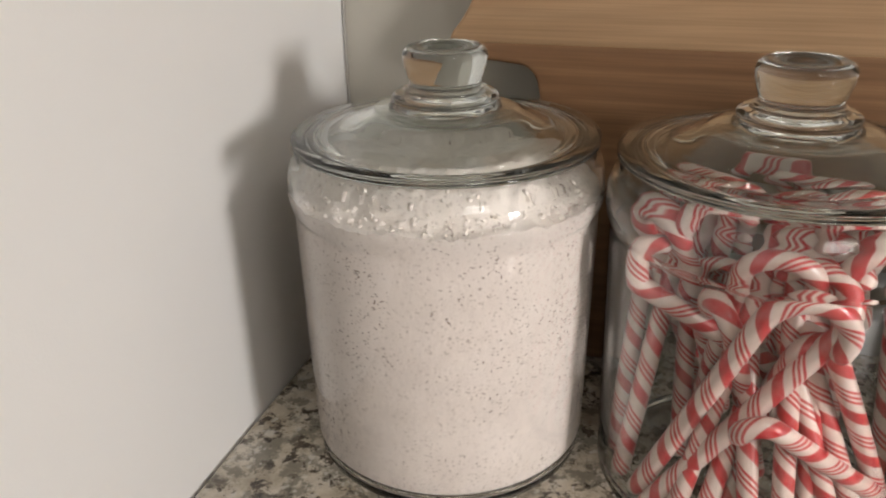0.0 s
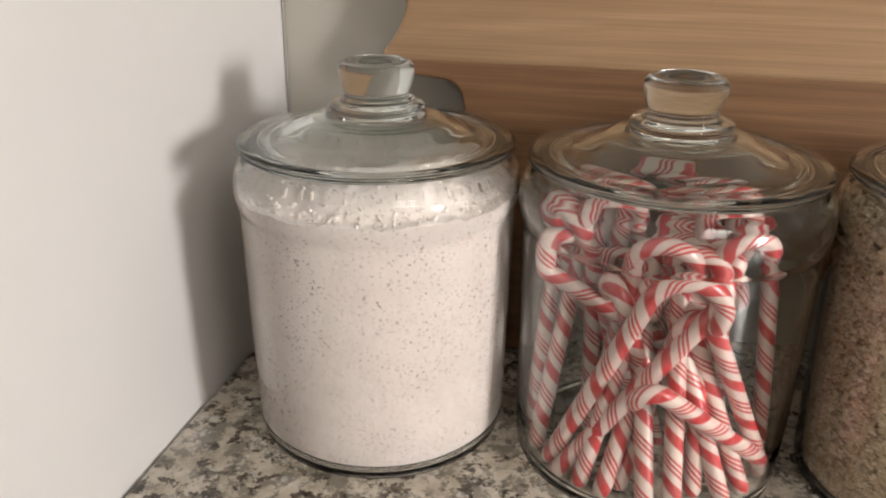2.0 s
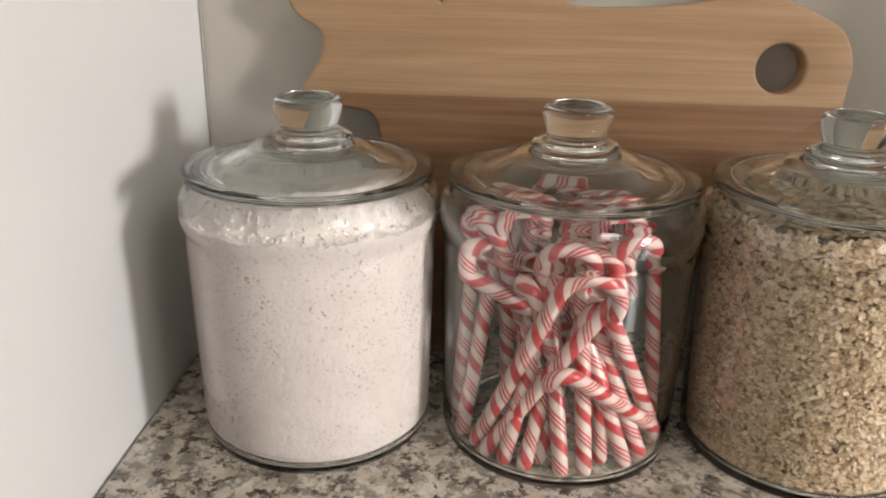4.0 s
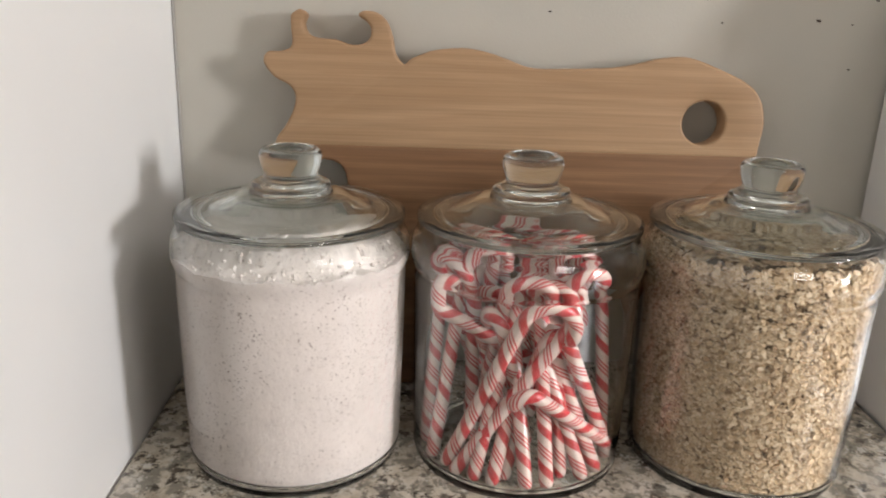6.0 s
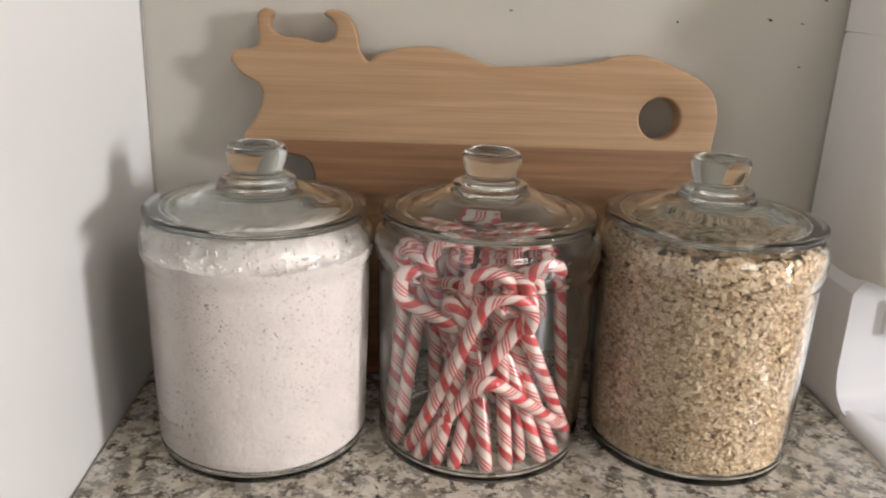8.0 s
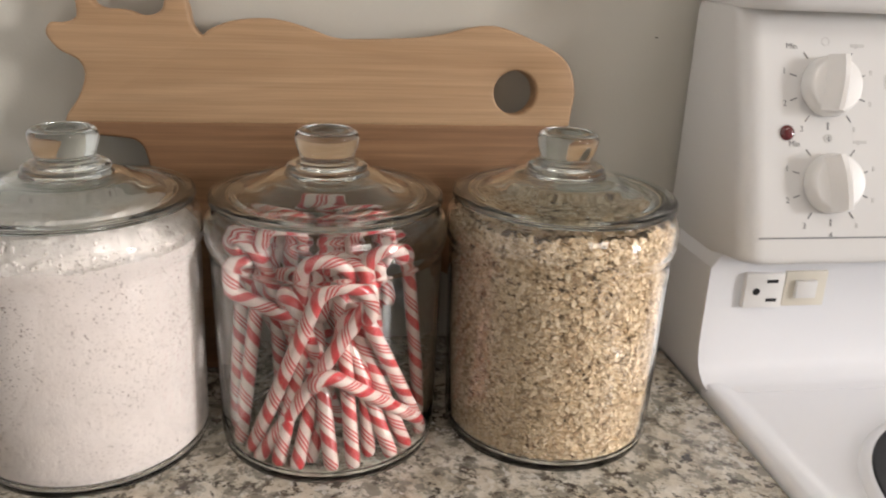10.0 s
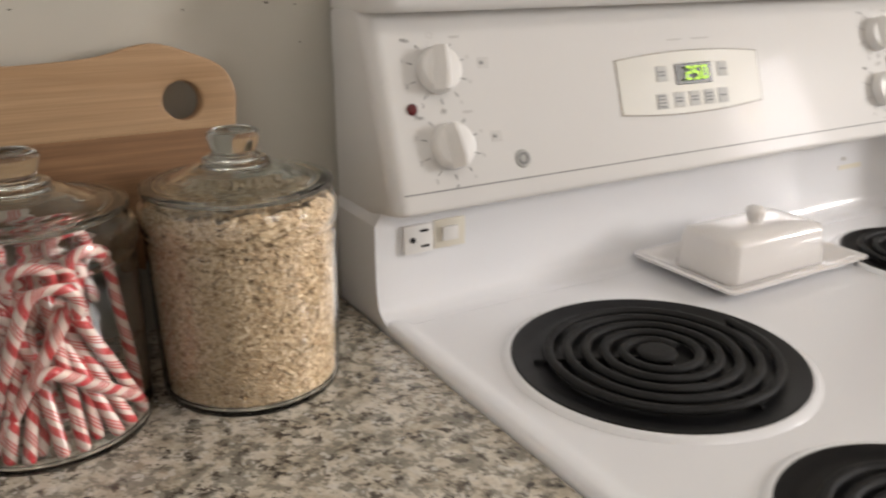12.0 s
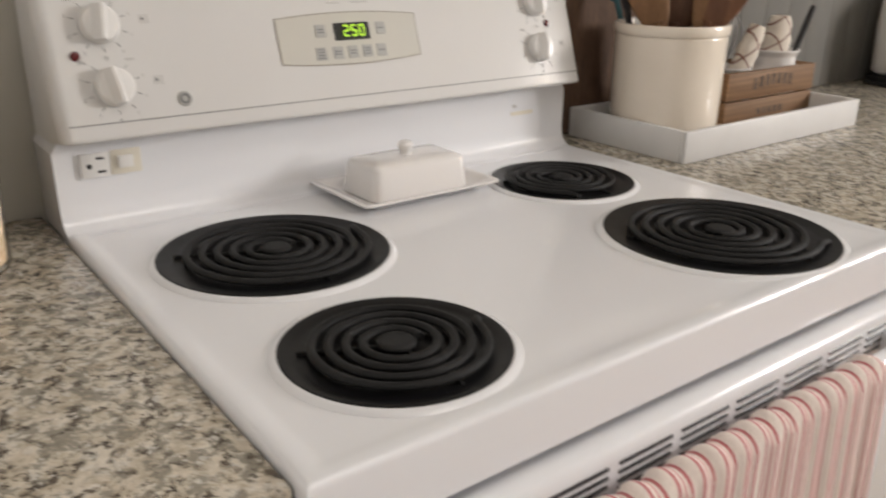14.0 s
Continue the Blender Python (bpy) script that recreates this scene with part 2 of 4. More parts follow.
    t.links.new(col, b.inputs["Base Color"])
    b.inputs["Roughness"].default_value = 0.95
    b.inputs["Sheen Weight"].default_value = 0.2
    bump(t, b, weave, 0.5, 0.001)
    return m


TOWEL = towel_material()


def check_material():
    m, t, b = material("checked_cotton")
    v = coords(t, (1, 1, 1), rotation=(0.3, 0.5, 0.2))
    sep = t.nodes.new("ShaderNodeSeparateXYZ")
    t.links.new(v, sep.inputs[0])
    col = (0.72, 0.66, 0.58)
    for k, (axis, tone) in enumerate(((2, (0.17, 0.060, 0.045)), (0, (0.21, 0.085, 0.060)))):
        mul = t.nodes.new("ShaderNodeMath")
        mul.operation = "MULTIPLY"
        mul.inputs[1].default_value = 1 / 0.034
        t.links.new(sep.outputs[axis], mul.inputs[0])
        fr = t.nodes.new("ShaderNodeMath")
        fr.operation = "FRACT"
        t.links.new(mul.outputs[0], fr.inputs[0])
        col = mix(t, ramp(t, fr.outputs[0], [(0.44, (0, 0, 0)), (0.465, (0.85,) * 3), (0.535, (0.85,) * 3), (0.56, (0, 0, 0))]), col, tone)
    t.links.new(col, b.inputs["Base Color"])
    b.inputs["Roughness"].default_value = 0.95
    bump(t, b, noise_tex(t, coords(t), 800, 2), 0.4, 0.001)
    return m


CHECKED = check_material()


def glowing(name, colour, strength):
    m, t, b = material(name)
    b.inputs["Base Color"].default_value = (0.02, 0.02, 0.02, 1)
    b.inputs["Emission Color"].default_value = (*colour, 1)
    b.inputs["Emission Strength"].default_value = strength
    return m


DIGIT_GLOW = glowing("digit_glow", (0.55, 0.95, 0.02), 1.5)
BULB_GLOW = glowing("bulb_glow", (1.0, 0.60, 0.22), 240.0)
FILL_GLOW = glowing("fill_glow", (1.0, 0.90, 0.78), 1.0)

# ---- building helpers ----


def thing(name, at, label, category, group="", kind=""):
    ob = new(name)
    ob.empty_display_size = 0.02
    ob.matrix_basis = Matrix.Translation(at)
    return tagged(ob, label, category, group, kind)


def finish(name, bm, mat, smooth=35):
    bmesh.ops.recalc_face_normals(bm, faces=bm.faces[:])
    me = bpy.data.meshes.new(name)
    bm.to_mesh(me)
    bm.free()
    me.materials.append(mat)
    me.polygons.foreach_set("use_smooth", [True] * len(me.polygons))
    me.set_sharp_from_angle(angle=radians(smooth))
    return me


def part(name, bm, mat, parent, label="", smooth=35):
    """One mesh, drawn in world metres, as a part of a thing or of another part."""
    ob = new(name, finish(name, bm, mat, smooth))
    ob.parent = parent
    if parent.type == "EMPTY":
        ob.matrix_parent_inverse = parent.matrix_basis.inverted()
    return tagged(ob, label)


def solid(name, bm, mat, label, category="", group="", kind="", smooth=35):
    return tagged(new(name, finish(name, bm, mat, smooth)), label, category, group, kind)


def box(lo, hi, bevel=0.0, m=None, segments=2, bm=None):
    own = bmesh.new()
    bmesh.ops.create_cube(own, size=1)
    size = [h - l for l, h in zip(lo, hi)]
    mid = [(h + l) / 2 for l, h in zip(lo, hi)]
    for v in own.verts:
        v.co = Vector([c * s + k for c, s, k in zip(v.co, size, mid)])
    if bevel:
        bmesh.ops.bevel(own, geom=own.edges[:], offset=bevel, segments=segments, profile=0.5, affect="EDGES")
    if m is not None:
        own.transform(m)
    return join(bm, own)


def join(bm, own):
    if bm is None:
        return own
    tmp = bpy.data.meshes.new("tmp")
    own.to_mesh(tmp)
    own.free()
    bm.from_mesh(tmp)
    bpy.data.meshes.remove(tmp)
    return bm


def lathe(profile, steps=96, m=None, bm=None, closed=False):
    """Turns a profile of (radius, height) round z. closed: the profile is a loop."""
    own = bmesh.new()
    rings = []
    for r, z in profile:
        if r < 1e-6:
            rings.append([own.verts.new((0, 0, z))])
        else:
            rings.append([own.verts.new((r * math.cos(2 * math.pi * i / steps), r * math.sin(2 * math.pi * i / steps), z)) for i in range(steps)])
    pairs = list(zip(rings, rings[1:])) + ([(rings[-1], rings[0])] if closed else [])
    for a, b in pairs:
        for i in range(steps):
            j = (i + 1) % steps
            if len(a) == 1 and len(b) == 1:
                continue
            if len(a) == 1:
                own.faces.new((a[0], b[i], b[j]))
            elif len(b) == 1:
                own.faces.new((a[i], a[j], b[0]))
            else:
                own.faces.new((a[i], a[j], b[j], b[i]))
    if m is not None:
        own.transform(m)
    return join(bm, own)


def rounded(points, radius, steps=4):
    """A profile with its inner corners rounded off."""
    out = [points[0]]
    for p, q, r in zip(points, points[1:], points[2:]):
        p, q, r = Vector(p), Vector(q), Vector(r)
        d = min(radius, (p - q).length * 0.45, (r - q).length * 0.45)
        a, b = q + (p - q).normalized() * d, q + (r - q).normalized() * d
        for k in range(steps + 1):
            u = k / steps
            out.append(tuple(a * (1 - u) ** 2 + q * 2 * u * (1 - u) + b * u * u))
    return out + [points[-1]]


def extrude_x(profile, x0, x1, bevel=0.0, bm=None):
    """A closed (y, z) outline, pulled along x, with its two end faces bevelled."""
    own = bmesh.new()
    a = [own.verts.new((x0, y, z)) for y, z in profile]
    b = [own.verts.new((x1, y, z)) for y, z in profile]
    n = len(profile)
    ends = [own.faces.new(a), own.faces.new(b[::-1])]
    for i in range(n):
        own.faces.new((a[i], a[(i + 1) % n], b[(i + 1) % n], b[i]))
    if bevel:
        edges = {e for f in ends for e in f.edges}
        bmesh.ops.bevel(own, geom=list(edges), offset=bevel, segments=3, profile=0.5, affect="EDGES")
    return join(bm, own)


def rolled_x(profile, x0, x1, r, bm=None):
    """Like extrude_x, but the front of the outline rolls back towards both ends with radius r."""
    own = bmesh.new()
    ends = [r * (1 - math.cos(math.pi / 2 * k / 7)) for k in range(8)]
    rows = []
    for x, d in [(x0 + e, e) for e in ends] + [(x1 - e, e) for e in ends[::-1]]:
        back = r - math.sqrt(max(0.0, r * r - (r - d) ** 2))
        rows.append([own.verts.new((x, min(y + back, -0.02) if y < -0.03 else y, z)) for y, z in profile])
    n = len(profile)
    for a, b in zip(rows, rows[1:]):
        for i in range(n):
            own.faces.new((a[i], a[(i + 1) % n], b[(i + 1) % n], b[i]))
    own.faces.new(rows[0])
    own.faces.new(rows[-1][::-1])
    return join(bm, own)


def tube(path, radius, sides=12, bm=None, cap=True, flat=1.0, uv=None, up=None, phase=0.0):
    """A round bar along a path. radius: a number, or one for each point. uv: windings per metre for the stripe map."""
    own = bmesh.new()
    path = [Vector(p) for p in path]
    n = len(path)
    rad = radius if isinstance(radius, (list, tuple)) else [radius] * n
    tangent = [(path[min(i + 1, n - 1)] - path[max(i - 1, 0)]).normalized() for i in range(n)]
    side = tangent[0].cross(up if up is not None else Vector((0.31, 0.83, 0.21))).normalized()
    layer = own.loops.layers.uv.new("wind") if uv is not None else None
    rings, along, length = [], [], 0.0
    for i in range(n):
        side = (side - tangent[i] * side.dot(tangent[i])).normalized()
        other = tangent[i].cross(side)
        if i:
            length += (path[i] - path[i - 1]).length
        along.append(length)
        rings.append([own.verts.new(path[i] + (side * math.cos(2 * math.pi * k / sides) + other * (math.sin(2 * math.pi * k / sides) * flat)) * rad[i]) for k in range(sides)])
    for i in range(n - 1):
        for k in range(sides):
            j = (k + 1) % sides
            f = own.faces.new((rings[i][k], rings[i][j], rings[i + 1][j], rings[i + 1][k]))
            if layer:
                for loop, (u, w) in zip(f.loops, ((k, i), (k + 1, i), (k + 1, i + 1), (k, i + 1))):
                    loop[layer].uv = (u / sides, along[w] * uv + phase)
    if cap:
        own.faces.new(rings[0][::-1])
        own.faces.new(rings[-1])
    return join(bm, own)


def plate(outline, depth, m, bevel=0.0, holes=(), segments=2):
    """A board cut to an outline of (x, y), of that depth along z, with optional round holes (x, y, r), laid by m."""
    own = bmesh.new()
    edges = []

    def loop(points):
        vs = [own.verts.new((x, y, 0)) for x, y in points]
        return [own.edges.new((vs[i], vs[(i + 1) % len(vs)])) for i in range(len(vs))]

    edges += loop(outline)
    for x, y, r in holes:
        edges += loop([(x + r * math.cos(2 * math.pi * i / 40), y + r * math.sin(2 * math.pi * i / 40)) for i in range(40)])
    bmesh.ops.triangle_fill(own, use_beauty=True, use_dissolve=False, edges=edges)
    faces = own.faces[:]
    got = bmesh.ops.extrude_face_region(own, geom=faces)
    top = [v for v in got["geom"] if isinstance(v, bmesh.types.BMVert)]
    for v in top:
        v.co.z += depth
    bmesh.ops.recalc_face_normals(own, faces=own.faces[:])
    if bevel:
        rim = [e for e in own.edges if len(e.link_faces) == 2 and e.calc_face_angle(0) > 1.0]
        bmesh.ops.bevel(own, geom=rim, offset=bevel, segments=segments, profile=0.5, affect="EDGES")
    own.transform(m)
    return own


def smooth_loop(points, steps=5):
    """A closed Catmull-Rom curve through a few points."""
    out, n = [], len(points)
    for i in range(n):
        p = [Vector(points[(i + k - 1) % n]) for k in range(4)]
        for s in range(steps):
            u = s / steps
            out.append(tuple(0.5 * (2 * p[1] + (p[2] - p[0]) * u + (2 * p[0] - 5 * p[1] + 4 * p[2] - p[3]) * u * u + (3 * p[1] - p[0] - 3 * p[2] + p[3]) * u ** 3)))
    return out


# ---- the room ----
X1, Y1, TOP = 4.3, -3.6, 2.44
solid("floor", box((-0.1, Y1 - 0.1, -0.05), (X1 + 0.1, 0.1, 0)), FLOOR_WOOD, "brown wooden kitchen floor", "floor", kind="structure")
solid("ceiling", box((-0.1, Y1 - 0.1, TOP), (X1 + 0.1, 0.1, TOP + 0.05)), CEILING_PAINT, "plain white painted ceiling", "ceiling", kind="structure")
wall_back = solid("wall_back", box((-0.1, 0, 0), (X1 + 0.1, 0.1, TOP)), WALL_PAINT, "off-white painted kitchen wall with small chips", "wall", kind="structure")
solid("wall_left", box((-0.1, Y1, 0), (0, -0.0005, TOP)), PANEL_PAINT, "smooth white painted side wall", "wall", kind="structure")
solid("wall_front", box((-0.1, Y1 - 0.1, 0), (X1 + 0.1, Y1, TOP)), LOW_BOUNCE_PAINT, "unseen wall across the kitchen, darkened to cut bounce light", "wall", kind="structure")
WY0, WY1, WZ0, WZ1 = -2.76, -2.04, 1.44, 2.40
bm = box((X1, Y1, 0), (X1 + 0.1, WY0, TOP))
box((X1, WY1, 0), (X1 + 0.1, 0, TOP), bm=bm)
box((X1, WY0, 0), (X1 + 0.1, WY1, WZ0), bm=bm)
box((X1, WY0, WZ1), (X1 + 0.1, WY1, TOP), bm=bm)
solid("wall_right", bm, LOW_BOUNCE_PAINT, "unseen wall with a daylight window, darkened to cut bounce light", "wall", kind="structure")
window = thing("window_1", (X1, (WY0 + WY1) / 2, WZ0), "small white framed daylight window", "window", kind="structure")
bm = box((X1 + 0.002, WY0 + 0.001, WZ0 + 0.001), (X1 + 0.06, WY0 + 0.035, WZ1 - 0.001), 0.004)
box((X1 + 0.002, WY1 - 0.035, WZ0 + 0.001), (X1 + 0.06, WY1 - 0.001, WZ1 - 0.001), 0.004, bm=bm)
box((X1 + 0.004, WY0 + 0.03, WZ0 + 0.001), (X1 + 0.058, WY1 - 0.03, WZ0 + 0.035), 0.004, bm=bm)
box((X1 + 0.004, WY0 + 0.03, WZ1 - 0.035), (X1 + 0.058, WY1 - 0.03, WZ1 - 0.001), 0.004, bm=bm)
part("window_frame", bm, CABINET_PAINT, window)
# a thin grey strip runs up where the side wall meets the back wall
solid("trim", box((0.0005, -0.0022, COUNTER), (0.002, -0.0004, TOP), 0.0004), painted("corner_grey", (0.45, 0.43, 0.40), 0.8), "thin grey line in the wall corner", "trim", kind="structure")
panelling = tagged(new("wall_panelling"), "grey painted tongue and groove boards on the wall", "wall", kind="structure")
for k in range(16):
    x = 1.72 + k * 0.09
    part("board", box((x, -0.012, COUNTER + 0.001), (x + 0.0892, -0.0008, TOP - 0.001), 0.0014), painted("grey_board_paint", (0.150, 0.144, 0.130), 0.55, 0.08) if k == 0 else bpy.data.materials["grey_board_paint"], panelling)
# small chips in the back wall's paint
for x, z, w, h, turn in ((0.481, 1.198, 0.0042, 0.0016, -12), (0.510, 1.163, 0.0020, 0.0016, 0), (0.278, 1.198, 0.0030, 0.0011, 8), (0.408, 1.194, 0.0016, 0.0014, 0), (0.507, 1.196, 0.0028, 0.0008, 5), (0.395, 1.211, 0.0014, 0.0012, 0), (0.226, 1.212, 0.0018, 0.0010, 20), (0.523, 1.214, 0.0028, 0.0011, -20)):
    pts = [(w / 2 * math.cos(a) * (1 + 0.25 * math.sin(3 * a + x * 90)), h / 2 * math.sin(a) * (1 + 0.3 * math.cos(2 * a + z * 70))) for a in [2 * math.pi * k / 12 for k in range(12)]]
    part("paint_chip", plate(pts, 0.0004, pose(x, -0.0001, z, 90, 0, 0) @ pose(0, 0, 0, 0, 0, turn)), CHIP, wall_back)

pendant = thing("pendant_lamp", (3.97, -2.33, 2.0), "small warm bulb hanging from a dark cord", "lamp")
part("bulb", lathe([(0, -0.040), (0.026, -0.030), (0.038, -0.002), (0.031, 0.028), (0.016, 0.055), (0, 0.055)], 32, pose(3.97, -2.33, 2.0)), BULB_GLOW, pendant)
part("socket", lathe([(0, 0.05), (0.02, 0.052), (0.02, 0.09), (0.006, 0.1), (0, 0.1)], 24, pose(3.97, -2.33, 2.0)), DARK, pendant)
part("cord", tube([(3.97, -2.33, 2.098), (3.97, -2.33, TOP)], 0.003, 8), DARK, pendant)
# unseen round ceiling light, added to carry the overhead fill
fill_fixture = thing("fill_ceiling_light", (1.05, -1.25, TOP), "round white ceiling light, unseen, added for overhead fill", "ceiling light")
part("rim", lathe([(0.30, TOP), (0.31, TOP - 0.02), (0.30, TOP - 0.05), (0.285, TOP - 0.05), (0.285, TOP - 0.0005)], 64, pose(1.05, -1.25, 0)), PLASTIC_WHITE, fill_fixture)
part("diffuser", lathe([(0.284, TOP - 0.03), (0.28, TOP - 0.045), (0.2, TOP - 0.058), (0, TOP - 0.062)], 64, pose(1.05, -1.25, 0)), FILL_GLOW, fill_fixture)

# ---- worktops and the cabinets that carry them ----
RX0, RX1 = 0.533, 1.309
FRONT = -0.648


def worktop(name, x0, x1, label):
    solid(name, box((x0, FRONT, COUNTER - 0.032), (x1, -0.0006, COUNTER), 0.004, segments=3), GRANITE, label, "worktop", kind="structure")


worktop("countertop_1", 0.0006, RX0 - 0.0008, "speckled beige and dark brown granite worktop")
worktop("countertop_2", RX1 + 0.006, 3.2, "speckled beige granite worktop beside the range")


def base_cabinet(x0, x1):
    cab = thing("base_cabinet", ((x0 + x1) / 2, -0.3, 0), "plain white painted base cabinet under the worktop", "cabinet", "base cabinets")
    part("body", box((x0, -0.60, 0.1), (x1, -0.001, COUNTER - 0.0325), 0.001), CABINET_PAINT, cab)
    part("plinth", box((x0, -0.54, 0), (x1, -0.01, 0.0995)), CABINET_PAINT, cab)
    door = part("door", box((x0 + 0.006, -0.621, 0.115), (x1 - 0.006, -0.6005, COUNTER - 0.05), 0.003), CABINET_PAINT, cab)
    part("knob", lathe([(0, 0), (0.008, 0), (0.006, 0.012), (0.014, 0.018), (0.014, 0.024), (0, 0.027)], 24, pose(x1 - 0.05, -0.621, 0.75, 90, 0, 0)), STEEL, door)


base_cabinet(0.002, RX0 - 0.006)
base_cabinet(RX1 + 0.014, 1.90)
base_cabinet(1.902, 2.54)
base_cabinet(2.542, 3.19)

# ---- glass jars ----
JARS = ((0.105, -0.134), (0.254, -0.134), (0.403, -0.136))
outer = rounded([(0, 0.0014), (0.060, 0.0012), (0.0640, 0.0), (0.0678, 0.0), (0.0696, 0.0050), (0.0710, 0.070), (0.0718, 0.1240), (0.0715, 0.1300), (0.0731, 0.1328), (0.0744, 0.1385), (0.0740, 0.1475), (0.0716, 0.1532), (0.0684, 0.1558), (0.0664, 0.1574), (0.0658, 0.1592)], 0.0030, 5)
inner = rounded([(0.0658, 0.1592), (0.0630, 0.1592), (0.0630, 0.1566), (0.0685, 0.1512), (0.0710, 0.1465), (0.0716, 0.1385), (0.0704, 0.1338), (0.0692, 0.1290), (0.0695, 0.120), (0.0687, 0.070), (0.0672, 0.0080), (0.0635, 0.0036), (0, 0.0032)], 0.004, 4)
lid_out = rounded([(0.0, 0.1972), (0.0085, 0.1978), (0.0120, 0.2016), (0.0164, 0.2024), (0.0192, 0.1996), (0.0191, 0.1950), (0.0176, 0.1896), (0.0164, 0.1868), (0.0168, 0.1846), (0.0188, 0.1838), (0.0190, 0.1824), (0.0226, 0.1820), (0.0247, 0.1800), (0.0236, 0.1778), (0.0258, 0.1766), (0.0330, 0.1744), (0.0410, 0.1706), (0.0470, 0.1672), (0.0500, 0.1660), (0.0600, 0.1654), (0.0690, 0.1647), (0.0711, 0.1634), (0.0703, 0.1622), (0.0711, 0.1610), (0.0702, 0.1598), (0.0640, 0.1596), (0.0618, 0.1590), (0.0612, 0.1566), (0.0586, 0.1566), (0.0560, 0.1606), (0.0470, 0.1630), (0.0400, 0.1664), (0.0320, 0.1704), (0.0230, 0.1728), (0.0, 0.1738)], 0.0022, 4)


def glass_jar(label):
    jar = thing("glass_jar", (0, 0, 0), label, "jar", "glass jars on the worktop")
    body = part("body", lathe(outer + inner[1:], 128), GLASS, jar, smooth=80)
    body.visible_shadow = False
    part("lid", lathe(lid_out, 128), LID_GLASS, jar, "clear glass lid with a thick round knob", smooth=80)
    return jar


jar_flour = glass_jar("lidded clear glass jar full of pale flour")
jar_candy = copy_thing(jar_flour, pose(*JARS[1], COUNTER + 0.0004, 0, 0, 40))
jar_oats = copy_thing(jar_flour, pose(*JARS[2], COUNTER + 0.0004, 0, 0, 100))
jar_flour.matrix_basis = pose(*JARS[0], COUNTER + 0.0004)
tagged(jar_candy, "lidded clear glass jar holding striped candy canes")
tagged(jar_oats, "lidded clear glass jar full of rolled oats")

# inside radius of the jar by height; flour clings to the glass, oats stay a hair off it
INSIDE = [(0.0034, 0.0630), (0.0080, 0.0670), (0.070, 0.0686), (0.120, 0.0694), (0.1290, 0.0691), (0.1338, 0.0703), (0.1385, 0.0714), (0.1465, 0.0708), (0.1512, 0.0684), (0.1566, 0.0630), (0.1592, 0.0630)]


def inside(z):
    for (a, r), (b, s) in zip(INSIDE, INSIDE[1:]):
        if z <= b:
            return r + (s - r) * max(0.0, (z - a) / (b - a))
    return INSIDE[-1][1]


def heap(top, rough, at, cling):
    """A fill that follows the jar's inside up to an uneven top surface top(x, y)."""
    bm = bmesh.new()
    steps, levels, rows = 144, 44, []
    bottom = bm.verts.new((0, 0, 0.0034))
    for j in range(levels):
        ring = []
        for i in range(steps):
            a = 2 * math.pi * i / steps
            c, s = math.cos(a), math.sin(a)
            crest = top(c * 0.068, s * 0.068)
            z = 0.0036 + (crest - 0.0036) * j / (levels - 1)
            r = inside(z) + cling * min(1.0, (z - 0.0036) / 0.006) - rough * (0.5 + 0.5 * noise.noise(Vector((c * 22, s * 22, z * 320))))
            ring.append(bm.verts.new((r * c, r * s, z)))
        rows.append(ring)
    for k in range(1, 34):
        u = 1 - k / 34
        ring = []
        for i in range(steps):
            a = 2 * math.pi * i / steps
            r = (inside(top(math.cos(a) * 0.068, math.sin(a) * 0.068)) + cling - rough) * u
            x, y = r * math.cos(a), r * math.sin(a)
            ring.append(bm.verts.new((x, y, top(x, y))))
        rows.append(ring)
    peak = bm.verts.new((0, 0, top(0, 0)))
    for a, b in zip(rows, rows[1:]):
        for i in range(steps):
            bm.faces.new((a[i], a[(i + 1) % steps], b[(i + 1) % steps], b[i]))
    for i in range(steps):
        bm.faces.new((bottom, rows[0][(i + 1) % steps], rows[0][i]))
        bm.faces.new((peak, rows[-1][i], rows[-1][(i + 1) % steps]))
    bm.transform(Matrix.Translation((*at, COUNTER + 0.0004)))
    return bm


def flour_top(x, y):
    p = Vector((x * 60, y * 60, 0.3))
    u = min(1.0, max(0.0, (0.0690 - math.hypot(x, y)) / 0.022))
    rise = 0.0120 * u * u * (3 - 2 * u)
    return 0.1400 + rise + 0.0022 * noise.noise(p) + 0.0018 * noise.noise(p * 3.7) + 0.0012 * noise.noise(p * 9)


bm = heap(flour_top, 0.0, JARS[0], 0.0003)
flour = solid("flour", bm, FLOUR, "pale speckled wholemeal flour heaped in a glass jar", "flour", kind="stuff", smooth=60)
# loose crumbs along the top edge of the flour
rng = random.Random(5)
bm = bmesh.new()
for i in range(900):
    a = rng.uniform(0, 2 * math.pi)
    r = 0.0692 - abs(rng.gauss(0, 0.009))
    x, y = r * math.cos(a), r * math.sin(a)
    size = rng.uniform(0.0005, 0.0016)
    own = bmesh.new()
    bmesh.ops.create_icosphere(own, subdivisions=1, radius=size)
    for v in own.verts:
        v.co *= 1 + rng.uniform(-0.3, 0.3)
    own.transform(Matrix.Translation((x + JARS[0][0], y + JARS[0][1], COUNTER + flour_top(x, y) - size * 0.1)))
    join(bm, own)
solid("flour_crumbs", bm, FLOUR, "small crumbs of flour on top of the heap", "flour", kind="stuff", smooth=60)


def oats_top(x, y):
    return 0.1515 + 0.004 * max(0.0, 1 - math.hypot(x, y) / 0.06) + 0.003 * noise.noise(Vector((x * 50, y * 50, 4)))


